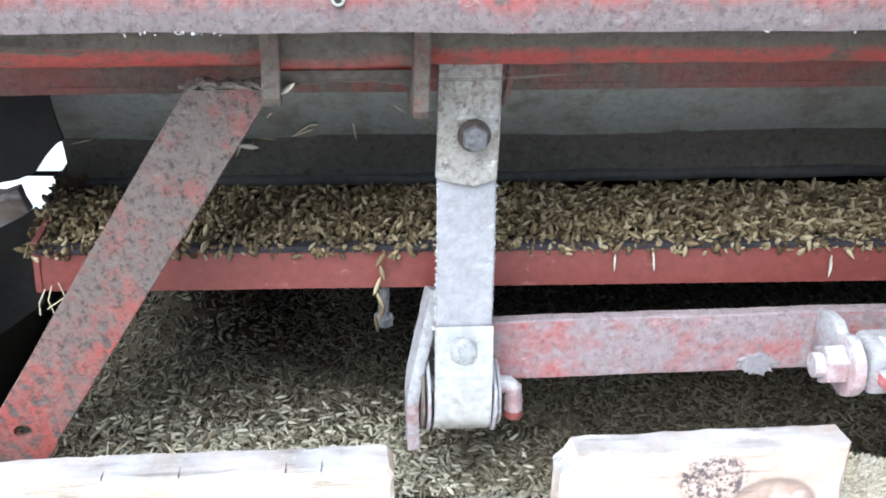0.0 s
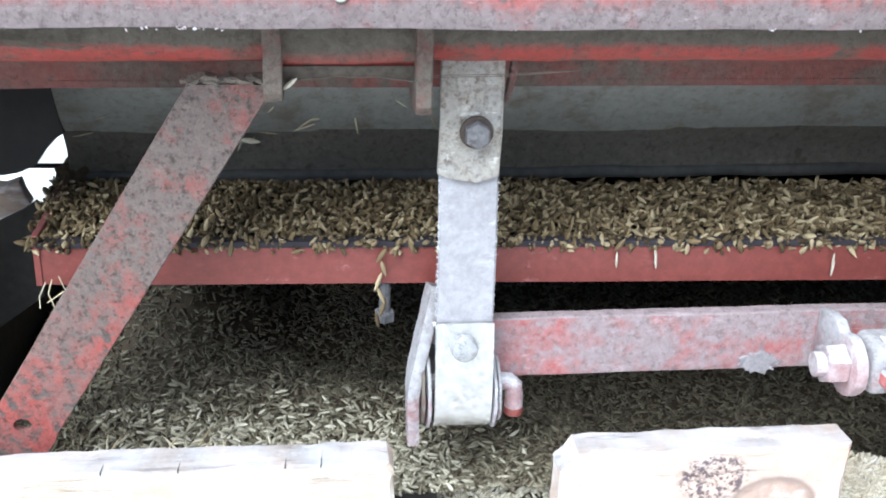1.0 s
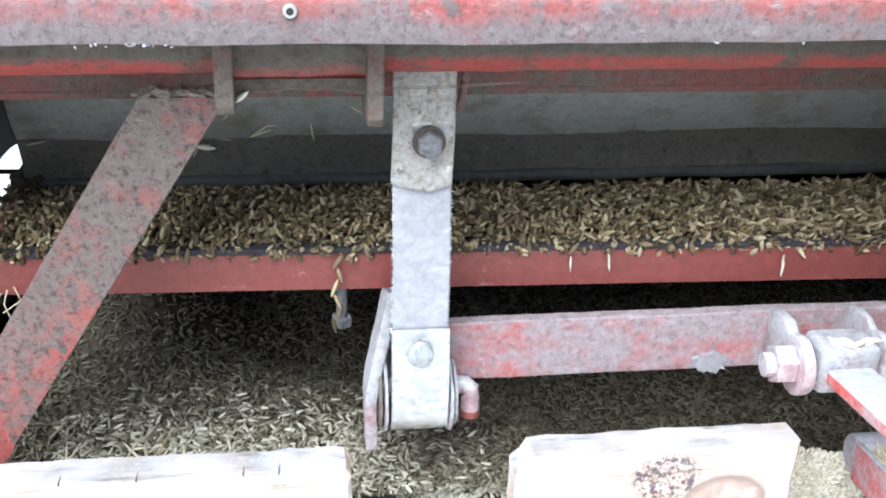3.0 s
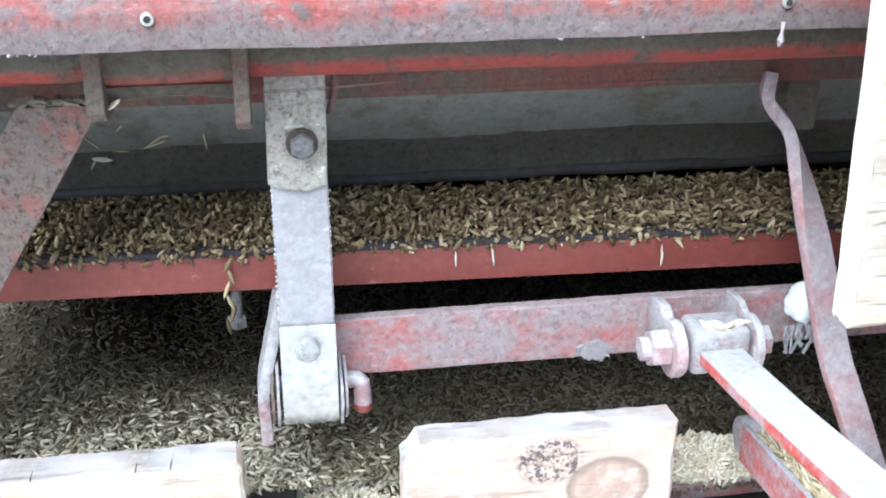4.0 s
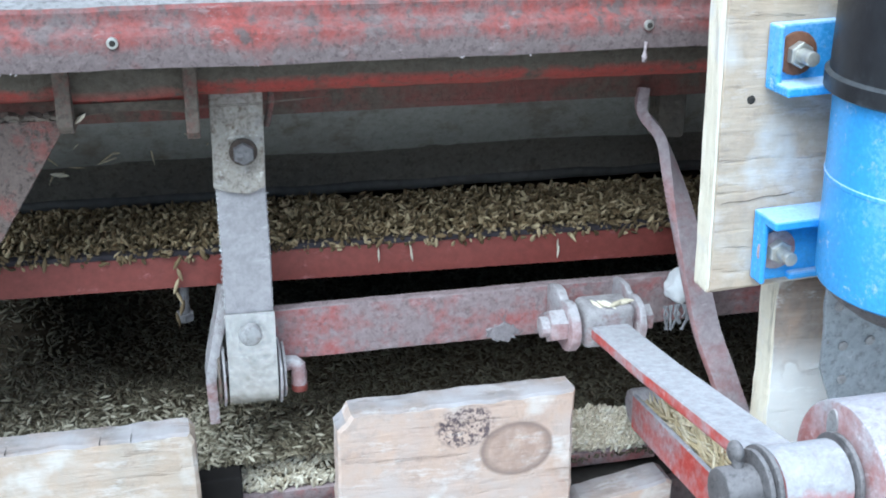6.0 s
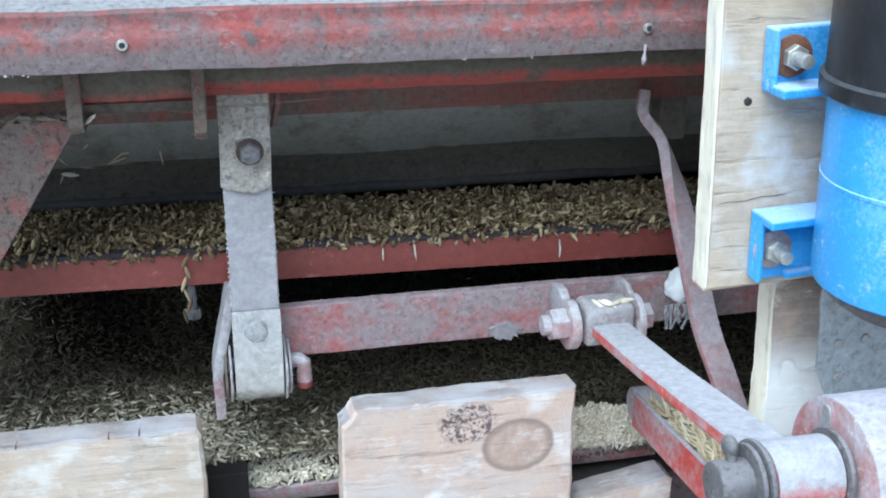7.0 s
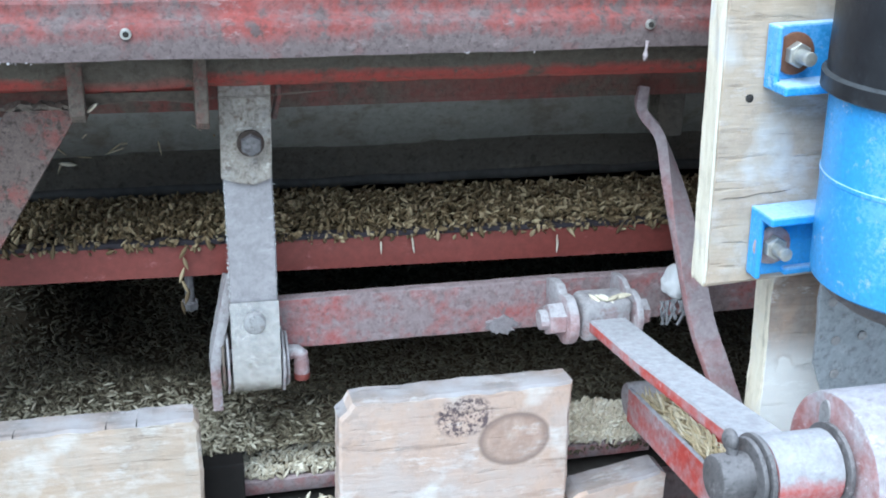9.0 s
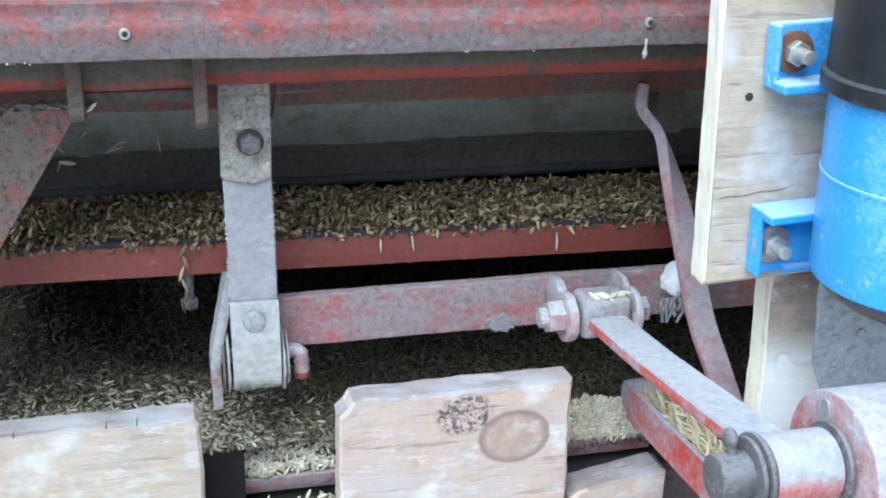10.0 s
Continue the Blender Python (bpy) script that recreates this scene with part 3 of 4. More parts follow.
rd = B()
plate(rd, [(-0.327, 0.917), (-0.3, 0.914), (-0.289, 0.918), (-0.287, 0.909), (-0.283, 0.9), (-0.296, 0.89), (-0.332, 0.88)], 0.012, Matrix.Translation((0, 0.24, 0)) @ Matrix.Rotation(radians(90), 4, "X"), 0.001)
tagged(part("weathered_batten", rd, M_PLYLOW), "grey weathered wooden batten end at the opening", "batten")
rd = B()
plate(rd, [(-0.333, 0.887), (-0.298, 0.899), (-0.282, 0.907), (-0.272, 0.914), (-0.268, 0.91), (-0.275, 0.842), (-0.347, 0.79)], 0.003, Matrix.Translation((0, 0.205, 0)) @ Matrix.Rotation(radians(90), 4, "X"), 0.0005)
part("side_sheet", rd, M_DARK, casing, "dark bent side sheet")
rd = B()
bmesh.ops.create_icosphere(rd, subdivisions=4, radius=1, matrix=Matrix.Translation((-0.243, 0.2, 0.927)) @ Matrix.Diagonal((0.016, 0.012, 0.016, 1)))
roughen(rd, 0.005, 120, 4)
roughen(rd, 0.0025, 400, 9)
tagged(part("chaff_clump", rd, M_CHAFF, None, "", False), "brown clump of chaff and cobweb in the corner", "chaff", kind="stuff")

# ---- diagonal brace ----
br = B()
BA, BB, BH = Vector((-0.1275, 1.036)), Vector((-0.272, 0.807)), Vector((-0.2545, 0.837))
d = (BB - BA).normalized()
w = Vector((-d.y, d.x)) * 0.0185
corners = [Vector((-0.1475, 1.038)), Vector((-0.1035, 1.038)), BB + w, BB - w]
angles = sorted([k * math.tau / 20 - math.pi for k in range(20)] + [math.atan2(p.y - BH.y, p.x - BH.x) for p in corners])


def to_rim(g):
    """Where a line from the hole's middle leaves the plate."""
    v, far = Vector((math.cos(g), math.sin(g))), []
    for p, q in zip(corners, corners[1:] + corners[:1]):
        e, o = q - p, p - BH
        den = v.x * e.y - v.y * e.x
        if abs(den) > 1e-9:
            k, u = (o.x * e.y - o.y * e.x) / den, (o.x * v.y - o.y * v.x) / den
            if k > 0 and -1e-4 <= u <= 1.0001:
                far.append(k)
    return BH + v * min(far)


layers = []
for y, inset in ((0.0481, 0.0007), (0.0488, 0.0), (0.0529, 0.0), (0.0535, 0.0007)):
    rim = [to_rim(g) for g in angles]
    mid = sum(rim, Vector((0, 0))) / len(rim)
    layers.append([br.verts.new((p.x - inset * (1 if p.x > mid.x else -1), y, p.y)) for p in rim])
holes = [[br.verts.new((BH.x + 0.0052 * math.cos(g), y, BH.y + 0.0045 * math.sin(g))) for g in angles] for y in (0.0481, 0.0535)]
L = len(angles)
for a, b in zip([holes[0]] + layers, layers + [holes[1]]):
    for k in range(L):
        br.faces.new((a[k], a[(k + 1) % L], b[(k + 1) % L], b[k]))
for k in range(L):
    br.faces.new((holes[0][k], holes[0][(k + 1) % L], holes[1][(k + 1) % L], holes[1][k]))
tagged(part("diagonal_brace", br, M_BRACE), "pitted dusty red flat steel brace with a bolt hole", "brace")
t = B()
for k in range(9):
    bmesh.ops.create_icosphere(t, subdivisions=3, radius=1, matrix=Matrix.Translation((-0.145 + 0.0052 * k, 0.0535, 1.0395 + 0.001 * math.sin(k * 2.3))) @ Matrix.Diagonal((0.008, 0.006, 0.0019 + 0.0007 * math.sin(k * 1.7), 1)))
roughen(t, 0.0022, 240, 3)
roughen(t, 0.001, 700, 5)
tagged(part("caked_dust", t, M_WEB), "brown caked dust along the top of the brace", "dust", kind="stuff")

# ---- hanger strap ----
hang = thing("hanger_strap", "pale dusty steel hanger strap with bolted clips", "hanger")
t = B()
strip(t, [(0.0, 0.062, 1.03), (0.0, 0.0615, 0.98), (0.001, 0.061, 0.93), (0.001, 0.0605, 0.86)], [(1, 0, 0)] * 4, 0.0332, 0.005)
part("strap", t, M_STRAP, hang, "smooth lilac-grey strap")
t = B()
pts = [(-0.0172, 1.052), (-0.0175, 1.012), (-0.0182, 0.985), (-0.008, 0.981), (0.004, 0.9795), (0.016, 0.9835), (0.0168, 1.01), (0.0175, 1.052)]
plate(t, pts, 0.003, Matrix.Translation((0.0, 0.0585, 0)) @ Matrix.Rotation(radians(90), 4, "X"), 0.0008)
for v in t.verts:
    v.co.y += 0.004 * max(0.0, (v.co.z - 1.008) / 0.04) - 0.0015 * max(0.0, 1 - abs(v.co.z - 1.006) / 0.02)
roughen(t, 0.0005, 90)
part("upper_clip", t, M_CLIPTOP, hang, "browned upper clip with chipped paint")
t = B()
cyl(t, (0.0025, 0.056, 1.0092), (0.0025, 0.0535, 1.0092), 0.0092, 28, 0.0007)
part("washer", t, M_RUSTIRON, hang, "dark iron washer", True)
t = B()
cyl(t, (0.0025, 0.0535, 1.0092), (0.0025, 0.0465, 1.0092), 0.0074, 6, 0.0011)
part("bolt", t, M_IRON, hang, "dull grey hexagon bolt head")
lc = B()
pin_y, pin_z = 0.0715, 0.838
arc = [(pin_y - 0.0225 * math.cos(k), pin_z - 0.0225 * math.sin(k)) for k in np.linspace(0, math.pi, 15)]
sweep(lc, [(0.0545, 0.8925), (0.0535, 0.885), (0.0495, 0.86)] + arc + [(0.09, 0.86), (0.071, 0.885)], 0.0028, -0.0166, 0.0178, 8, 0.0004)
part("lower_clip", lc, M_CLIP, hang, "bright pale lower clip bent round the pin", True)
t = B()
cyl(t, (0.0, 0.053, 0.8785), (0.0, 0.0455, 0.8785), 0.0078, 24, 0.0018)
part("bolt", t, M_STEEL, hang, "rounded worn bolt head", True)
t = B()
tube(t, [(-0.03, pin_y, pin_z + 0.004), (0.027, pin_y, pin_z + 0.004), (0.031, pin_y - 0.001, pin_z + 0.0045), (0.0345, pin_y - 0.003, pin_z + 0.002), (0.0345, pin_y - 0.004, pin_z - 0.002), (0.0345, pin_y - 0.0045, pin_z - 0.014)], 0.0058, 14)
part("pin", t, M_LUG, hang, "bent dusty pin with a red tip", True)
t = B()
cyl(t, (0.0345, pin_y - 0.0045, pin_z - 0.011), (0.0345, pin_y - 0.0046, pin_z - 0.016), 0.0061, 14, 0.0006)
part("pin_tip", t, M_TRAY, hang, "", True)
for x, r in ((-0.0195, 0.0235), (-0.0228, 0.021), (0.0203, 0.0245), (0.0232, 0.021)):
    t = B()
    cyl(t, (x - 0.0009, pin_y, pin_z), (x + 0.0009, pin_y, pin_z), r, 32, 0.0004)
    roughen(t, 0.0006, 120, x * 300)
    part("washer", t, M_TAB if x < -0.021 else M_EYE, hang, "", True)

# ---- sieve tray with its bracket ----
TILT = Matrix.Translation((0.12, 0.1, 0.892)) @ Matrix.Rotation(0.0165, 4, "Y") @ Matrix.Translation((-0.12, -0.1, -0.892))   # the tray hangs a little lower at its far end
tray = thing("sieve_tray", "shallow red enamelled sieve tray heaped with grain", "sieve")
tray.matrix_basis = TILT
t = B()
sweep(t, [(0.105, 0.892), (0.105, 0.9165)], -0.006, -0.2495, XR, 40, 0.0003, 4)
sweep(t, [(0.111, 0.8925), (0.23, 0.8945)], 0.004, -0.2495, XR, 20, 0.0003, 4)
bmesh.ops.bevel(t, geom=[e for e in t.edges if abs(e.verts[0].co.z - 0.892) < 0.001 and abs(e.verts[1].co.z - 0.892) < 0.001], offset=0.0012, segments=2, affect="EDGES")
part("front_edge", t, M_TRAY, tray, "clean red front edge")
t = B()
box(t, (-0.2495, 0.1035, 0.9168), (XR, 0.113, 0.9208), 0.0006)
part("rim_strip", t, M_RIM, tray, "black rubber rim strip")
t = B()
box(t, (-0.2517, 0.104, 0.892), (-0.2477, 0.2, 0.925), 0.0006)
part("side_edge", t, M_TRAY, tray)
# Sieve sheet carried back to the rear wall to keep the heap shaded.
t = B()
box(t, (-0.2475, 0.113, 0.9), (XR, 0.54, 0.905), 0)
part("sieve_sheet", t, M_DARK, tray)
t = B()
cyl(t, (-0.043, 0.112, 0.893), (-0.043, 0.112, 0.868), 0.0035, 12, 0.0003)
cyl(t, (-0.043, 0.112, 0.869), (-0.043, 0.112, 0.8625), 0.0068, 6, 0.0008)
part("hanging_bolt", t, M_IRON, tray, "grey bolt hanging under the tray")
t = B()
strip(t, smooth_path([(-0.0145, 0.088, 0.899), (-0.0185, 0.082, 0.882), (-0.0245, 0.073, 0.857), (-0.0275, 0.068, 0.842), (-0.0275, 0.0675, 0.828), (-0.0265, 0.068, 0.803)]), [(0.0, 1, 0.2)] * 26, 0.019, 0.0072)
roughen(t, 0.0004, 90, 8)
part("bracket_arm", t, M_EYE, tray, "dusty bent bracket arm", True)
t = B()
strip(t, [(-0.022, 0.085, 0.872), (-0.006, 0.074, 0.868)], [(0, 0, 1)] * 2, 0.012, 0.004)
part("bracket_web", t, M_LUG, tray)

# ---- drive bar and its lugs ----
bar = thing("drive_bar", "red angle-iron drive bar under caked dust", "bar")
t = B()
sweep(t, [(0.083, 0.8432), (0.0758, 0.8432), (0.075, 0.844), (0.075, 0.8826), (0.0758, 0.8834), (0.083, 0.8836)], -0.003, 0.012, 0.56, 70, 0.0007, 12)
part("angle_iron", t, M_BAR, bar, "", True)
t = B()
flake = []
for k in range(40):
    g = k * math.tau / 40
    low = math.sin(g) < -0.3
    r = 1 + 0.35 * noise.noise(Vector((k * 0.9, 1.7, 0))) + (random.uniform(-0.25, 0.4) if low else 0)
    flake.append((0.192 + 0.0115 * r * math.cos(g), 0.849 + 0.007 * r * math.sin(g)))
plate(t, flake, 0.0016, Matrix.Translation((0, 0.0752, 0)) @ Matrix.Rotation(radians(90), 4, "X"), 0)
bmesh.ops.triangulate(t, faces=t.faces[:])
bmesh.ops.subdivide_edges(t, edges=t.edges[:], cuts=1, use_grid_fill=True)
roughen(t, 0.0007, 420, 3)
part("dirt_lump", t, M_CRUMB, bar, "grey crumbling dirt flake")
for x, th in ((0.2305, 0.0075), (0.2825, 0.005)):
    t = B()
    o = [(0.076, 0.8855), (0.066, 0.8885), (0.054, 0.889)] + [(0.036 + 0.019 * math.cos(g), 0.868 + 0.019 * math.sin(g)) for g in np.linspace(math.radians(60), math.radians(290), 14)] + [(0.06, 0.848), (0.076, 0.856)]
    plate(t, o, th, Matrix.Translation((x - th / 2, 0, 0)) @ Matrix(((0, 0, 1, 0), (1, 0, 0, 0), (0, 1, 0, 0), (0, 0, 0, 1))), 0.0012)
    roughen(t, 0.0006, 90, x * 50)
    part("lug", t, M_LUG, bar, "dusty rounded lug", True)
t = B()
cyl(t, (0.227, 0.036, 0.869), (0.214, 0.036, 0.869), 0.0125, 6, 0.0015)
cyl(t, (0.215, 0.036, 0.869), (0.208, 0.036, 0.869), 0.0075, 14, 0.001)
roughen(t, 0.0007, 90)
part("nut", t, M_LUG, bar, "nut whitened by flour dust")
t = B()
cyl(t, (0.285, 0.036, 0.869), (0.2945, 0.036, 0.869), 0.0105, 6, 0.0015)
part("bolt_head", t, M_LUG, bar)

# ---- connecting rod to the crank ----
CRANK = Vector((0.254, -0.24, 0.909))
PIV = Vector((0.2575, 0.036, 0.869))
rod = thing("connecting_rod", "flat red connecting rod whitened by flour dust", "rod")
ax = (CRANK - PIV).normalized()
t = B()
lift = Vector((0, 0, 0.006))
strip(t, [PIV + ax * 0.008 - lift * 0.6, PIV + ax * 0.1 - lift * 0.8, CRANK - ax * 0.012 - lift * 0.2], [(1, 0, 0)] * 3, 0.0285, 0.0095)
part("shank", t, M_ROD, rod)
t = B()
box(t, PIV + Vector((-0.0195, -0.0145, -0.0155)), PIV + Vector((0.0195, 0.0145, 0.0165)), 0.005, None, 4)
roughen(t, 0.0006, 90, 6)
part("small_eye", t, M_EYE, rod, "square eye block under grey dust", True)
t = B()
cyl(t, CRANK + Vector((-0.0215, 0, 0)), CRANK + Vector((0.0155, 0, 0)), 0.0195, 40, 0.001)
part("big_eye", t, M_ROD, rod, "thick red bearing eye dusted on top", True)
for x, r in ((-0.0245, 0.0212), (-0.0285, 0.0195), (0.0178, 0.0225)):
    t = B()
    cyl(t, CRANK + Vector((x - 0.0014, 0, 0)), CRANK + Vector((x + 0.0014, 0, 0)), r, 40, 0.0006)
    part("washer", t, M_IRON, rod, "dull iron washer", True)
t = B()
cyl(t, CRANK + Vector((-0.029, 0, 0)), CRANK + Vector((-0.048, 0, 0)), 0.0125, 28, 0.0018)
part("crank_pin", t, M_IRON, rod, "dull grey pin end", True)
t = B()
p = CRANK + Vector((-0.0385, 0, 0))
tube(t, [p + Vector((0, 0.006, 0.02)), p + Vector((0.001, 0.003, 0.0145)), p, p + Vector((-0.001, -0.005, -0.014)), p + Vector((0.002, -0.008, -0.019))], 0.003, 10)
bmesh.ops.create_uvsphere(t, u_segments=14, v_segments=8, radius=0.0062, matrix=Matrix.Translation(p + Vector((0.001, 0.006, 0.018))) @ Matrix.Diagonal((0.6, 1, 1, 1)))
part("cotter", t, M_IRON, rod, "bent split pin", True)

# ---- crank disc ----
disc = thing("crank_disc", "worn red crank disc with a dusty rim", "crank")
DC = CRANK + Vector((0.0225, 0.004, -0.006))
t = B()
cyl(t, DC, DC + Vector((0.042, 0, 0)), 0.0415, 64, 0.0015)
part("wheel", t, M_DISC, disc, "", True)
t = B()
plate(t, [(0.0045 * math.cos(g) , 0.009 * math.sin(g)) for g in np.linspace(0, math.tau, 20, endpoint=False)], 0.002, Matrix.Translation(DC + Vector((-0.001, 0.012, 0.026))) @ Matrix(((0, 0, 1, 0), (1, 0, 0, 0), (0, 1, 0, 0), (0, 0, 0, 1))), 0.0003)
part("slot_plug", t, M_STEEL, disc)
t = B()
cyl(t, DC + Vector((0.042, 0, 0)), DC + Vector((0.2, 0, 0)), 0.012, 24, 0.001)
part("shaft", t, M_IRON, disc, "", True)

# ---- bent lever ----
lev = B()
lp = [(0.303, 0.098, 1.028), (0.301, 0.092, 1.012), (0.311, 0.08, 0.996), (0.317, 0.07, 0.973), (0.326, 0.052, 0.928), (0.338, 0.03, 0.861), (0.349, 0.015, 0.824), (0.362, 0.0, 0.783)]
ls = [(0.25, 1, 0.1)] * 3 + [(0.6, 0.7, 0.0), (0.95, 0.2, 0.0)] + [(1, 0.0, 0)] * 3
lw = [0.012, 0.012, 0.014, 0.0175, 0.02, 0.0205, 0.0205, 0.0205]
strip(lev, smooth_path(lp), smooth_path(ls), [v.x for v in smooth_path([(w, 0, 0) for w in lw])], 0.008)
tagged(part("bent_lever", lev, M_LEVER, None, "", True), "twisted red flat-bar lever dulled by dust", "lever")

# ---- planks along the front ----
t = B()
rough_board(t, [(-0.36, 0.70), (-0.36, 0.829), (-0.3, 0.829), (-0.046, 0.8285), (-0.0425, 0.822), (-0.042, 0.70)], 0.01, 0.034, 0.004, 0.001, chip=0.0018)
long_plank = tagged(dusty_shaded_top(part("front_plank", t, M_BOARD), M_TOPWOOD), "bleached rough plank standing on edge, top darkened for dust and shade", "plank", "planks along the front")
t = B()
rough_board(t, [(0.054, 0.70), (0.0535, 0.816), (0.06, 0.822), (0.064, 0.8285), (0.2285, 0.8285), (0.231, 0.70)], 0.01, 0.034, 0.004, 0.001, chip=0.0018)
tagged(dusty_shaded_top(part("front_plank", t, M_BLOCK), M_TOPWOOD), "short pinkish plank with a knot and dark flecks", "plank", "planks along the front")
t = B()
rough_board(t, [(0.234, 0.63), (0.235, 0.721), (0.243, 0.727), (0.31, 0.738), (0.3155, 0.735), (0.3165, 0.63)], 0.012, 0.04, chip=0.0015)
tagged(dusty_shaded_top(part("front_plank", t, M_BLOCK), M_TOPWOOD), "low offcut plank with a slanting top, dusty and painted shaded", "plank", "planks along the front")
t = B()
box(t, (-0.05, 0.048, 0.70), (-0.012, 0.085, 0.764), 0.0015)
roughen(t, 0.001, 90)
tagged(part("wooden_chock", t, M_SOOT), "dark rotten wooden chock behind the plank", "chock")
t = B()
sweep(t, [(0.067, 0.7225), (0.066, 0.724), (0.066, 0.7345), (0.0675, 0.736), (0.11, 0.737)], -0.004, -0.012, 0.325, 40, 0.0006, 21)
tagged(part("ledge_angle", t, M_BAR, None, "", True), "red angle-iron ledge under a bank of grain", "ledge")

# ---- channel arm with straw ----
ch = thing("channel_arm", "red steel channel arm filled with straw", "channel")
c0, c1 = Vector((0.318, 0.062, 0.772)), Vector((0.318, -0.30, 0.803))
cd = (c1 - c0).normalized()
cu = Vector((1, 0, 0)).cross(cd) * -1
if cu.z < 0:
    cu = -cu
for sx, nm in ((-0.0165, "flange"), (0.0165, "flange")):
    t = B()
    strip(t, [c0 + Vector((sx, 0, 0)) + cu * 0.0, c1 + Vector((sx, 0, 0))], [cu, cu], 0.03, 0.004)
    part(nm, t, M_ROD, ch)
t = B()
strip(t, [c0 - cu * 0.013, c1 - cu * 0.013], [(1, 0, 0)] * 2, 0.03, 0.004)
part("web", t, M_ROD, ch)
t = B()
cyl(t, c0 + Vector((-0.017, 0.004, 0.001)), c0 + Vector((0.017, 0.004, 0.001)), 0.0155, 24, 0.002)
part("end_cap", t, M_LUG, ch, "rounded dusty end", True)

# ---- plywood board, lower board, motor ----
PLY = Matrix.Translation((0.27, -0.09, 0.95)) @ Matrix.Rotation(radians(-2.6), 4, "Y") @ Matrix.Translation((-0.27, 0.09, -0.95))
ply = thing("plywood_board", "thick plywood mounting board with a pale sawn edge", "board")
ply.matrix_basis = PLY
t = B()
rough_board(t, [(0.2715, 0.9445), (0.2715, 1.5), (0.60, 1.5), (0.60, 0.9445)], -0.09, -0.0735, 0.01, 0.0005)
part("sheet", t, M_PLY, ply)
for k in range(5):
    t = B()
    rough_board(t, [(0.2700, 0.9455), (0.2700, 1.5), (0.2716, 1.5), (0.2716, 0.9455)], -0.0898 + k * 0.0033, -0.0898 + (k + 1) * 0.0033 - 0.0002, 0.012, 0.0009)
    part("ply_edge", t, M_PLYEDGE, ply)
# Raised near-black spot in place of a knot in the plywood.
t = B()
bmesh.ops.create_uvsphere(t, u_segments=12, v_segments=8, radius=0.0032, matrix=Matrix.Translation((0.2905, -0.0895, 1.065)) @ Matrix.Diagonal((1, 0.4, 0.9, 1)))
roughen(t, 0.0006, 300)
part("dark_knot", t, M_DARK, ply)
t = B()
LOW = [(0.336, 0.0), (0.3345, 0.835), (0.334, 0.871), (0.332, 0.905), (0.331, 0.93), (0.3305, 0.95)]
rough_board(t, LOW + [(0.62, 0.95), (0.62, 0.0)], -0.0725, -0.0535, 0.01, 0.001, chip=0.002)
low = part("lower_board", t, M_PLYLOW)
tagged(low, "dust-blown sawn board below the plywood", "board")
t = B()
rough_board(t, [(x - 0.0012, z) for x, z in LOW] + [(x + 0.004, z) for x, z in LOW[::-1]], -0.0718, -0.0542, 0.008, 0.001)
part("sawn_edge", t, M_PLYEDGE, low, "pale sawn edge")

motor = thing("electric_motor", "blue electric motor with a black fan cover", "motor")
motor.matrix_basis = PLY
MX, MY, MR = 0.375, -0.158, 0.064
t = B()
prof = [(0.0, 0.966), (0.056, 0.966), (0.06, 0.9665), (0.0632, 0.969), (MR, 0.974), (MR, 1.03), (0.0645, 1.0305), (0.0645, 1.0325), (MR, 1.033), (MR, 1.12), (0.0, 1.12)]


def lathe(bm, prof, cx, cy, seg=72):
    rings = [[bm.verts.new((cx + r * math.cos(k * math.tau / seg), cy + r * math.sin(k * math.tau / seg), z)) for k in range(seg)] if r > 1e-6 else [bm.verts.new((cx, cy, z))] for r, z in prof]
    for a, b in zip(rings, rings[1:]):
        for k in range(seg):
            j = (k + 1) % seg
            f = [a[k % len(a)], a[j % len(a)], b[j % len(b)], b[k % len(b)]]
            f = [v for i, v in enumerate(f) if v not in f[:i]]
            if len(f) > 2:
                bm.faces.new(f)
    return bm


lathe(t, prof, MX, MY)
part("body", t, M_BLUE, motor, "glossy blue painted body", True)
t = B()
lathe(t, [(0.0, 1.079), (0.067, 1.079), (0.0695, 1.0805), (0.0695, 1.089), (0.0668, 1.0905), (0.066, 1.12), (0.065, 1.18), (0.06, 1.187), (0.0, 1.188)], MX, MY)
part("fan_cover", t, M_BLACK, motor, "black fan cover with a rim", True)
t = B()
lathe(t, [(0.0, 0.938), (0.02, 0.938), (0.024, 0.947), (0.046, 0.953), (0.055, 0.96), (0.057, 0.967), (0.0, 0.967)], MX, MY)
part("end_bell", t, M_IRON, motor, "grey end bell", True)
t = B()
lathe(t, [(0.0, 0.925), (0.0095, 0.925), (0.0095, 0.959), (0.0, 0.959)], MX, MY, 24)
part("shaft", t, M_IRON, motor, "", True)
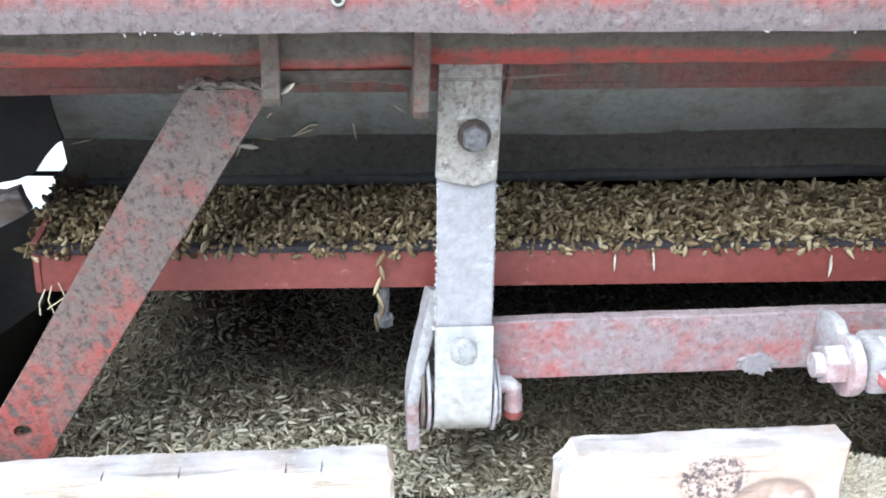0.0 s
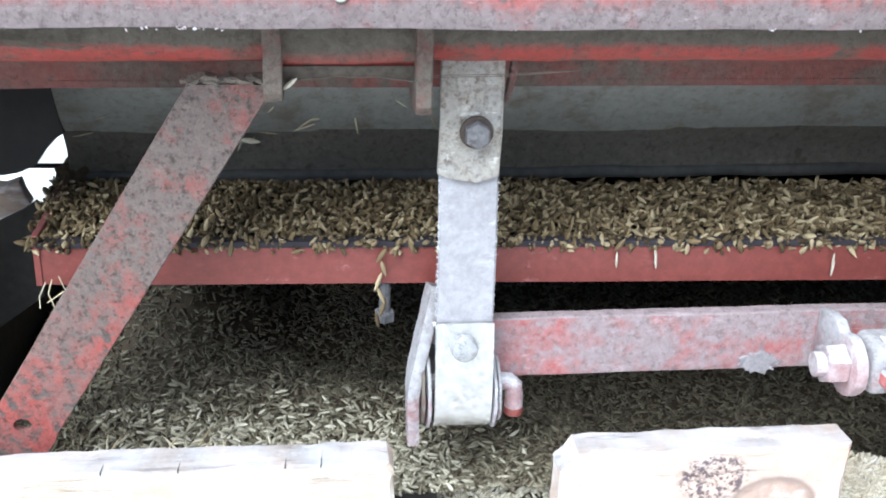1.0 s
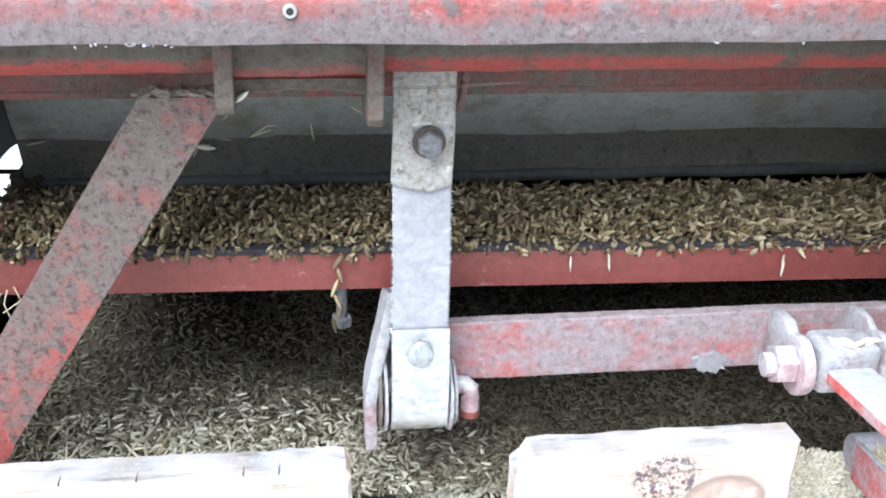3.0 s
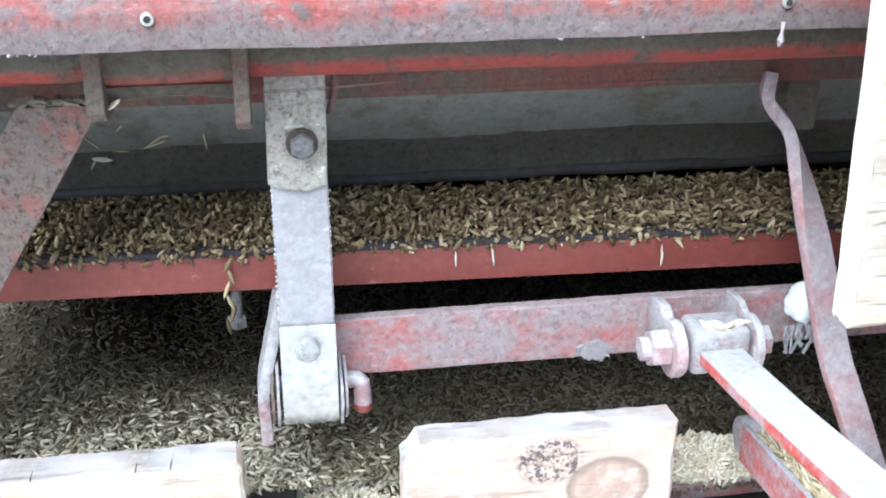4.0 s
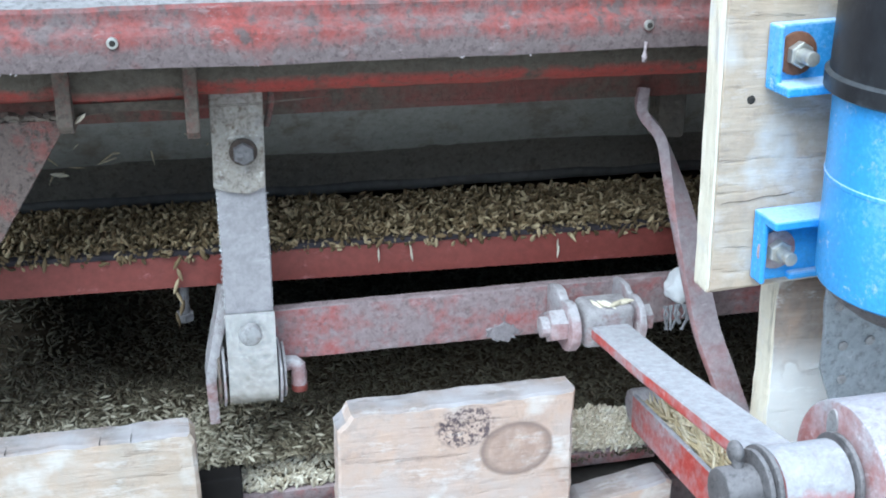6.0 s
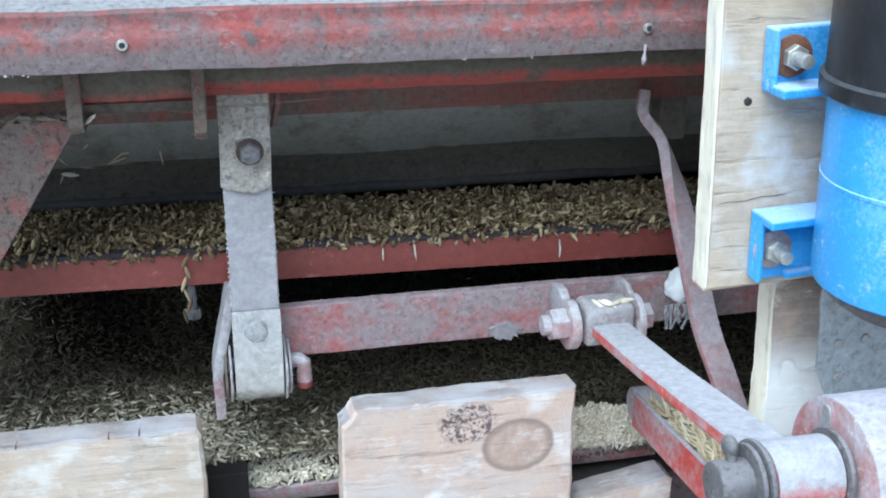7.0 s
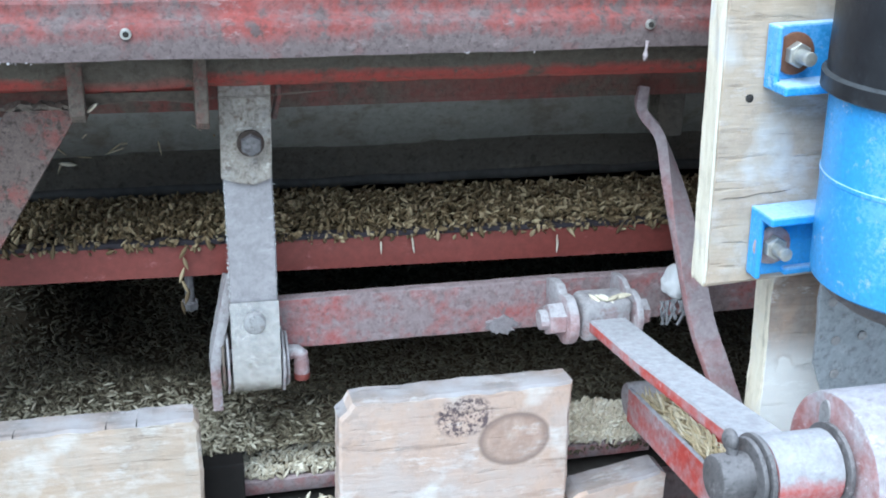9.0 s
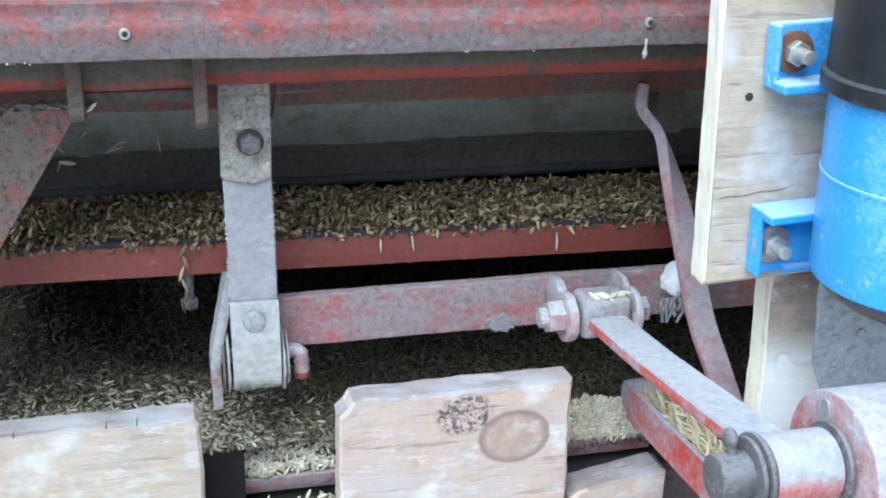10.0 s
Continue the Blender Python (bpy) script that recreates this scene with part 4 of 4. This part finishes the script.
for z0, z1, rimtop in ((1.0715, 1.1095, False), (0.9525, 0.9975, True)):
    x0 = 0.298
    t = B()
    box(t, (x0, -0.0985, z0), (0.36, -0.0905, z1), 0.0015)
    foot = part("foot", t, M_BLUE, motor, "blue cast mounting foot")
    ribs = [((x0, -0.104, z0), (x0 + 0.0035, -0.097, z1))]
    if rimtop:
        ribs += [((x0, -0.1165, z1 - 0.006), (0.36, -0.097, z1)), ((x0 + 0.02, -0.103, z0), (0.36, -0.097, z0 + 0.005))]
    else:
        ribs += [((x0, -0.1165, z0), (0.36, -0.097, z0 + 0.006))]
    for lo, hi in ribs:
        t = B()
        box(t, lo, hi, 0.0014)
        part("rib", t, M_BLUE, foot)
    zc = (z0 + z1) / 2 + (0.002 if not rimtop else -0.002)
    xc = 0.3115 if not rimtop else 0.3095
    t = B()
    cyl(t, (xc, -0.0985, zc), (xc, -0.1005, zc), 0.0125, 28, 0.0005)
    part("washer", t, M_RUST if not rimtop else M_LUG, foot, "rusty washer" if not rimtop else "dusty washer", True)
    t = B()
    cyl(t, (xc, -0.1003, zc), (xc, -0.1065, zc), 0.0075, 6, 0.0008)
    part("nut", t, M_BRIGHT, foot)
    t = B()
    cyl(t, (xc, -0.106, zc), (xc, -0.1175, zc), 0.0042, 16, 0.0006)
    part("stud", t, M_BRIGHT, foot, "", True)

brk = thing("perforated_bracket", "galvanised bracket plate with small holes", "bracket")
t = B()
plate(t, [(0.342, 0.965), (0.3405, 0.94), (0.343, 0.922), (0.3445, 0.894), (0.354, 0.872), (0.356, 0.85), (0.46, 0.85), (0.46, 0.965)], 0.003, Matrix.Translation((0, -0.108, 0)) @ Matrix.Rotation(radians(90), 4, "X"), 0.0006)
part("plate", t, M_GALV, brk)
for x, z in ((0.35, 0.938), (0.357, 0.91), (0.376, 0.912), (0.36, 0.886), (0.375, 0.93)):
    t = B()
    cyl(t, (x, -0.111, z), (x, -0.1125, z), 0.0032, 14, 0.0004)
    part("screw", t, M_STEEL, brk, "", True)
t = B()
box(t, (0.395, -0.2, 0.0), (0.46, -0.076, 0.848), 0.003)
tagged(part("gearbox_stand", t, M_LIP), "dusty red stand below the motor drive", "stand")

# ---- rag ----
t = B()
bmesh.ops.create_icosphere(t, subdivisions=4, radius=1, matrix=Matrix.Translation((0.333, 0.064, 0.879)) @ Matrix.Rotation(radians(14), 4, "Y") @ Matrix.Diagonal((0.0115, 0.013, 0.0145, 1)))
roughen(t, 0.0035, 90, 2)
roughen(t, 0.0012, 260, 5)
rag = part("rag", t, M_CLOTH, None, "", True)
tagged(rag, "white rag tied round the drive bar", "rag")
t = B()
for k in range(11):
    p = Vector((0.316 + 0.0022 * k, 0.056, 0.8665))
    tube(t, [p, p + Vector((random.uniform(-0.005, 0.003), -0.003, -0.006)), p + Vector((random.uniform(-0.012, 0.004), -0.004, -0.009 - 0.011 * random.random()))], 0.0011, 6)
roughen(t, 0.0012, 200)
part("frayed_end", t, M_GREYCLOTH, rag, "grey frayed threads")["kind"] = "stuff"

# ---- grain ----
rng = np.random.default_rng(7)


def bed_height(x, y):
    base = 0.9155 + 0.0045 * min(1.0, max(0.0, (y - 0.104) / 0.012)) + 0.002 * (y - 0.11) / 0.1
    return base + 0.0025 * noise.noise(Vector((x * 28, y * 28, 1.0)))


t = B()
surface(t, -0.25, XR, 0.107, 0.2, lambda x, y: bed_height(x, y) - 0.002, 0.008)
bed = part("grain_on_sieve", t, M_CHAFF, None, "", True)
tagged(bed, "thick layer of husky oat grain on the sieve", "grain", kind="stuff")
bed.matrix_basis = TILT
n = 11500
xs = rng.uniform(-0.258, XR - 0.02, n)
ys = 0.103 + 0.095 * rng.uniform(0, 1, n)
ls = rng.normal(0.0098, 0.002, n).clip(0.0055, 0.015)
pz = np.array([bed_height(x, y) for x, y in zip(xs, ys)]) + rng.uniform(-0.002, 0.0055, n)
seed_mesh("grain_kernels", np.stack([xs, ys, pz], 1), np.array(Matrix.Rotation(radians(-24), 3, "X")) @ turn_set(n, rng, 0.45, math.radians(-85), 0.7), ls, M_GRAIN, bed, "", 0.16)
# kernels that spill over the rim
n = 260
xs = rng.uniform(-0.258, XR - 0.02, n)
keep = np.array([noise.noise(Vector((x * 22, 3.0, 0))) + 0.15 for x in xs]) > rng.uniform(-0.35, 0.75, n)
xs = xs[keep]
n = len(xs)
tz = turn_set(n, rng, 0.4, math.radians(-90), 0.6)
down = np.array(Matrix.Rotation(radians(-38), 3, "X"))
seed_mesh("spilling_kernels", np.stack([xs, rng.uniform(0.1, 0.105, n), 0.9195 + rng.uniform(-0.003, 0.004, n)], 1), down @ tz, rng.normal(0.0115, 0.0016, n).clip(0.007, 0.015), M_GRAIN, bed, "", 0.18)


def floor_height(x, y):
    """A ridge of grain behind the planks that falls away into the dark chute, with a bank at its left end."""
    z = 0.764 + 0.005 * noise.noise(Vector((x * 9, y * 9, 4.0))) + 0.0025 * noise.noise(Vector((x * 40, y * 40, 8.0)))
    crest = 0.15 + 0.05 * math.exp(-((x + 0.11) / 0.09) ** 2) - 0.035 * min(1.0, max(0.0, (x - 0.03) / 0.1))
    z -= 0.42 * max(0.0, y - crest)
    u = min(1.0, max(0.0, (x - 0.05) / 0.17)) * min(1.0, max(0.0, (y - 0.085) / 0.05))
    z -= 0.03 * u * u * (3 - 2 * u)
    z -= 0.035 * min(1.0, max(0.0, (x - 0.205) / 0.03))
    v = min(1.0, max(0.0, (y - 0.2) / 0.15)) * math.exp(-((x + 0.2) / 0.075) ** 2)
    return max(0.714, z) + 0.075 * v


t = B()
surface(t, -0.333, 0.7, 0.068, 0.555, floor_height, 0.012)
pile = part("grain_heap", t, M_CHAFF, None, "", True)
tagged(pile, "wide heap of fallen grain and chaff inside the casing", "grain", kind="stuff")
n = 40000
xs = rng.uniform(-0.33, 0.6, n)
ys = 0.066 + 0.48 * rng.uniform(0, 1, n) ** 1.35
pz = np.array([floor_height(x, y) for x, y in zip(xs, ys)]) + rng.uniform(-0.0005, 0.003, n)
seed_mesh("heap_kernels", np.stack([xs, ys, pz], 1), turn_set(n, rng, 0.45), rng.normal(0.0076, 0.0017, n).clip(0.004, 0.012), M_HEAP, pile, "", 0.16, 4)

# Paler husks laid near the planks in place of the light there.
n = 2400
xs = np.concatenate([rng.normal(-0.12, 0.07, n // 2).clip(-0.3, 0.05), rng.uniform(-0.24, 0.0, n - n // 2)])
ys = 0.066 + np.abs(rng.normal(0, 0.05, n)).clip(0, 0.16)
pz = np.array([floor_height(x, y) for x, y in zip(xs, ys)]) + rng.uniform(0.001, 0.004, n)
seed_mesh("pale_kernels", np.stack([xs, ys, pz], 1), turn_set(n, rng, 0.3), rng.normal(0.0086, 0.0014, n).clip(0.005, 0.012), M_HEAPPALE, pile, "grains near the planks coloured paler as if better lit", 0.16, 5)


def bank(name, x0, x1, y0, ztop, zlow, n, label, rise=0.0, mat=M_PALE, deep=0.02):
    def face(x, u):
        w = 0.003 * noise.noise(Vector((x * 60, u * 5, 2.0)))
        return y0 + deep * u + w, zlow + (ztop - zlow) * u + w + rise * math.exp(-((x - (x0 + x1) / 2) / 0.03) ** 2) * u
    b = B()
    g = [[b.verts.new((x0 + (x1 - x0) * i / 30, *face(x0 + (x1 - x0) * i / 30, j / 6))) for j in range(7)] for i in range(31)]
    for i in range(30):
        for j in range(6):
            b.faces.new((g[i][j], g[i + 1][j], g[i + 1][j + 1], g[i][j + 1]))
    ob = tagged(part(name, b, M_CHAFF, None, "", True), label, "grain", kind="stuff")
    xs, us = rng.uniform(x0, x1, n), rng.uniform(0, 1.03, n)
    yz = np.array([face(x, u) for x, u in zip(xs, us)])
    T = np.array(Matrix.Rotation(radians(-62), 3, "X")) @ turn_set(n, rng, 0.35, math.radians(-90), 0.9)
    seed_mesh("bank_kernels", np.stack([xs, yz[:, 0] - rng.uniform(0, 0.004, n), yz[:, 1] + rng.uniform(0, 0.002, n)], 1), T, rng.normal(0.0095, 0.0014, n).clip(0.006, 0.013), mat, ob)
    return ob


bank("grain_bank", -0.012, 0.236, 0.07, 0.759, 0.737, 2000, "pale dusty grain banked on the red ledge")
bank("grain_bank", 0.238, 0.315, 0.0675, 0.761, 0.7375, 1500, "cream-coloured grain mounded on the red ledge", 0.006, M_CREAM, 0.014)
bank("grain_bank", -0.03, 0.23, 0.034, 0.722, 0.69, 1100, "pale dusty grain caught below the ledge")

# straw and chaff in the channel
n = 1500
u = rng.uniform(0.02, 0.8, n)
P = np.array([c0 + (c1 - c0) * float(k) for k in u]) + np.stack([rng.uniform(-0.012, 0.012, n), np.zeros(n), rng.uniform(-0.008, 0.013, n)], 1)
straw = seed_mesh("straw_in_channel", P, turn_set(n, rng, 0.3, math.radians(-90), 0.5), rng.uniform(0.01, 0.035, n), M_STRAW, None, "", 0.06, 4)
tagged(straw, "dry straw and husks lying in the channel", "straw", kind="stuff")

# loose straw on the back panel and beside the heap
n = 18
xs = rng.uniform(-0.25, 0.02, n)
zz = rng.uniform(0.955, 0.992, n)
yy = 0.19 - (zz - 0.966) * 0.76 - 0.004
T = turn_set(n, rng, 0.9, 0.0, 3.1)
loose = seed_mesh("straw_on_panel", np.stack([xs, yy, zz], 1), T, rng.uniform(0.006, 0.02, n), M_STRAW, None, "", 0.045, 4)
tagged(loose, "stray straw and husks stuck to the grey panel", "straw", kind="stuff")
n = 60
xs = rng.uniform(-0.23, -0.1, n)
yy = rng.uniform(0.05, 0.13, n)
loose = seed_mesh("straw_on_heap", np.stack([xs, yy, np.array([floor_height(x, y) for x, y in zip(xs, yy)]) + 0.004], 1), turn_set(n, rng, 0.2), rng.uniform(0.015, 0.04, n), M_STRAW, None, "", 0.035, 4)
tagged(loose, "dry straw stalks scattered over the heap", "straw", kind="stuff")
# a string of husks that hangs beside the bolt
n = 6
P = np.array([(-0.0465 + 0.0018 * math.sin(k * 2.1), 0.1, 0.913 - k * 0.0088) for k in range(n)])
T = np.array(Matrix.Rotation(radians(90), 3, "Y")) @ turn_set(n, rng, 0.3, 0, 0.35)
strand = seed_mesh("husk_strand", P, T, np.full(n, 0.0125), M_GRAIN, None, "", 0.15, 5)
tagged(strand, "strand of oat husks hanging from the tray edge", "grain", kind="stuff")
strand.matrix_basis = TILT

# cobwebs under the tube
t = B()
cols = []
for i in range(41):
    u = i / 40
    x = -0.1 + 0.069 * u
    low = 1.041 + 0.003 * math.sin(math.pi * u) + 0.0012 * noise.noise(Vector((x * 160, 0, 0)))
    cols.append([t.verts.new((x, 0.0395 + 0.0025 * v + 0.0008 * noise.noise(Vector((x * 90, v * 3, 5))), 1.05 + (low - 1.05) * v)) for v in (0, 0.35, 0.7, 1.0)])
for p, q in zip(cols, cols[1:]):
    for k in range(3):
        t.faces.new((p[k], q[k], q[k + 1], p[k + 1]))
bmesh.ops.solidify(t, geom=t.faces[:], thickness=0.0006)
tube(t, [c[3].co.copy() + Vector((0, -0.0006, 0)) for c in cols[::4]], 0.00025, 5)
for k in range(2):
    a0 = Vector((-0.03, 0.036, 1.046 - 0.001 * k))
    tube(t, [a0, a0 + Vector((0.04, 0.0, 0.0005)), a0 + Vector((0.09, 0.003, 0.002 + 0.001 * k))], 0.0002, 5)
tagged(part("cobweb", t, M_WEB), "dusty cobweb threads hung under the tube", "cobweb", kind="stuff")
# small hook right of the strap
t = B()
tube(t, [(0.0235, 0.07, 1.06), (0.0235, 0.069, 1.04), (0.0215, 0.068, 1.03), (0.0195, 0.068, 1.0225)], 0.0024, 8)
tagged(part("wire_hook", t, M_BRACE, None, "", True), "thin rusty wire hook hanging beside the strap", "hook")
# paint drip under the rivet
t = B()
tube(t, [(0.2575, -0.0008, 1.0835), (0.2572, -0.001, 1.078), (0.257, -0.001, 1.074), (0.257, -0.001, 1.0705)], [0.0012, 0.0008, 0.002, 0.0012], 8)
tagged(part("drip", t, M_LUG, None, "", True), "pale drip hanging from the red lip", "drip")
# crumbs along the lip's lower edge
t = B()
for x0, n in ((0.137, 5), (0.010, 3), (-0.15, 9), (-0.135, 6), (0.18, 2)):
    for k in range(n):
        bmesh.ops.create_icosphere(t, subdivisions=1, radius=random.uniform(0.0003, 0.0007), matrix=Matrix.Translation((x0 + random.gauss(0, 0.0016 if n < 6 else 0.006), 0.0002, 1.0782 + random.uniform(-0.0008, 0.0006))))
roughen(t, 0.0012, 700)
tagged(part("lip_crumbs", t, M_LUG), "white crumbs stuck under the lip edge", "crumbs", kind="stuff")
# crack across the plywood
t = B()
tube(t, [(0.276 + k * 0.006, -0.0903, 1.0025 + 0.0006 * math.sin(k * 1.7) + 0.0003 * k) for k in range(9)], [0.0001] + [0.00028] * 7 + [0.0001], 6, 0.5)
part("crack", t, M_DARK, ply)
# kernels left lying on the rod's small eye
n = 6
P = np.array([(PIV.x - 0.009 + 0.0045 * k, PIV.y - 0.0075 - rng.uniform(0, 0.003), PIV.z + 0.0172 + 0.001 * (k % 2)) for k in range(n)])
lk = seed_mesh("loose_kernels", P, turn_set(n, rng, 0.2), np.full(n, 0.0125), M_CREAM, None, "", 0.17, 6)
tagged(lk, "few pale grains lying on the rod end", "grain", kind="stuff")
# frayed fibres along the strap's edge
n = 130
side = rng.choice([-1.0, -1.0, -1.0, 1.0], n)
P = np.stack([0.0005 + side * 0.0167, np.full(n, 0.0595), rng.uniform(0.895, 0.98, n)], 1)
seed_mesh("frayed_fibres", P, turn_set(n, rng, 0.5), rng.uniform(0.0012, 0.0032, n), M_CLOTH, hang, "pale frayed fibres on the strap edge", 0.07, 4)["kind"] = "stuff"
# stalks hanging at the tray's corner
t = B()
for k in range(3):
    p = Vector((-0.238 - 0.004 * k, 0.103, 0.905 - 0.002 * (k % 3)))
    tube(t, [p, p + Vector((random.uniform(-0.004, 0.004), -0.003, -0.008)), p + Vector((random.uniform(-0.01, 0.004), -0.003, -0.015 - 0.006 * random.random()))], 0.00045, 5)
tagged(part("hanging_stalks", t, M_STRAW), "thin dry stalks hanging at the tray corner", "straw", kind="stuff")
# single husks and stalks caught on the tray's front edge
for x, z, n in ((0.243, 0.905, 2), (0.101, 0.908, 1), (0.1256, 0.912, 2), (-0.2, 0.912, 1)):
    P = np.array([(x + 0.0007 * k, 0.1015, z + 0.001 - k * 0.006) for k in range(n)])
    T = np.array(Matrix.Rotation(radians(84), 3, "Y")) @ turn_set(n, rng, 0.15, 0.1, 0.25)
    husk = seed_mesh("caught_husk", P, T, np.full(n, 0.0115), M_PALE, None, "", 0.09, 5)
    tagged(husk, "pale husk caught on the red tray edge", "husk", "husks on the tray edge", kind="stuff")
# saw notches across the long plank's top
for x in (-0.206, -0.164, -0.105, -0.085):
    t = B()
    tube(t, [(x, 0.0105, 0.8235), (x + 0.0006, 0.0102, 0.8288), (x + 0.001, 0.018, 0.8291)], [0.0002, 0.0004, 0.0001], 5, 0.6)
    part("notch", t, M_DARK, long_plank)
# threads of cobweb across the tube, and two pale husks caught beside the brace
t = B()
for k in range(6):
    a0, b0 = Vector((-0.24, 0.0385, 1.0645 - 0.0006 * k)), Vector((-0.2005 + 0.0015 * k, 0.0385, 1.0578 + 0.0005 * k))
    tube(t, [a0, (a0 + b0) / 2 + Vector((0, -0.001, 0.0012 - 0.0005 * k)), b0], 0.0002, 5)
tagged(part("cobweb", t, M_WEB), "dusty cobweb threads stretched across the tube", "cobweb", kind="stuff")
for p, g, n in (((-0.0962, 0.04, 1.0405), 2.4, 0.011), ((-0.127, 0.181, 0.962), 0.25, 0.014)):
    T = np.array(Matrix.Rotation(g, 3, "Y") @ Matrix.Rotation(0.3, 3, "Z"))[None]
    tagged(seed_mesh("husk", np.array([p]), T, np.array([n]), M_CREAM, None, "", 0.16, 6), "pale empty husk caught beside the brace", "husk")
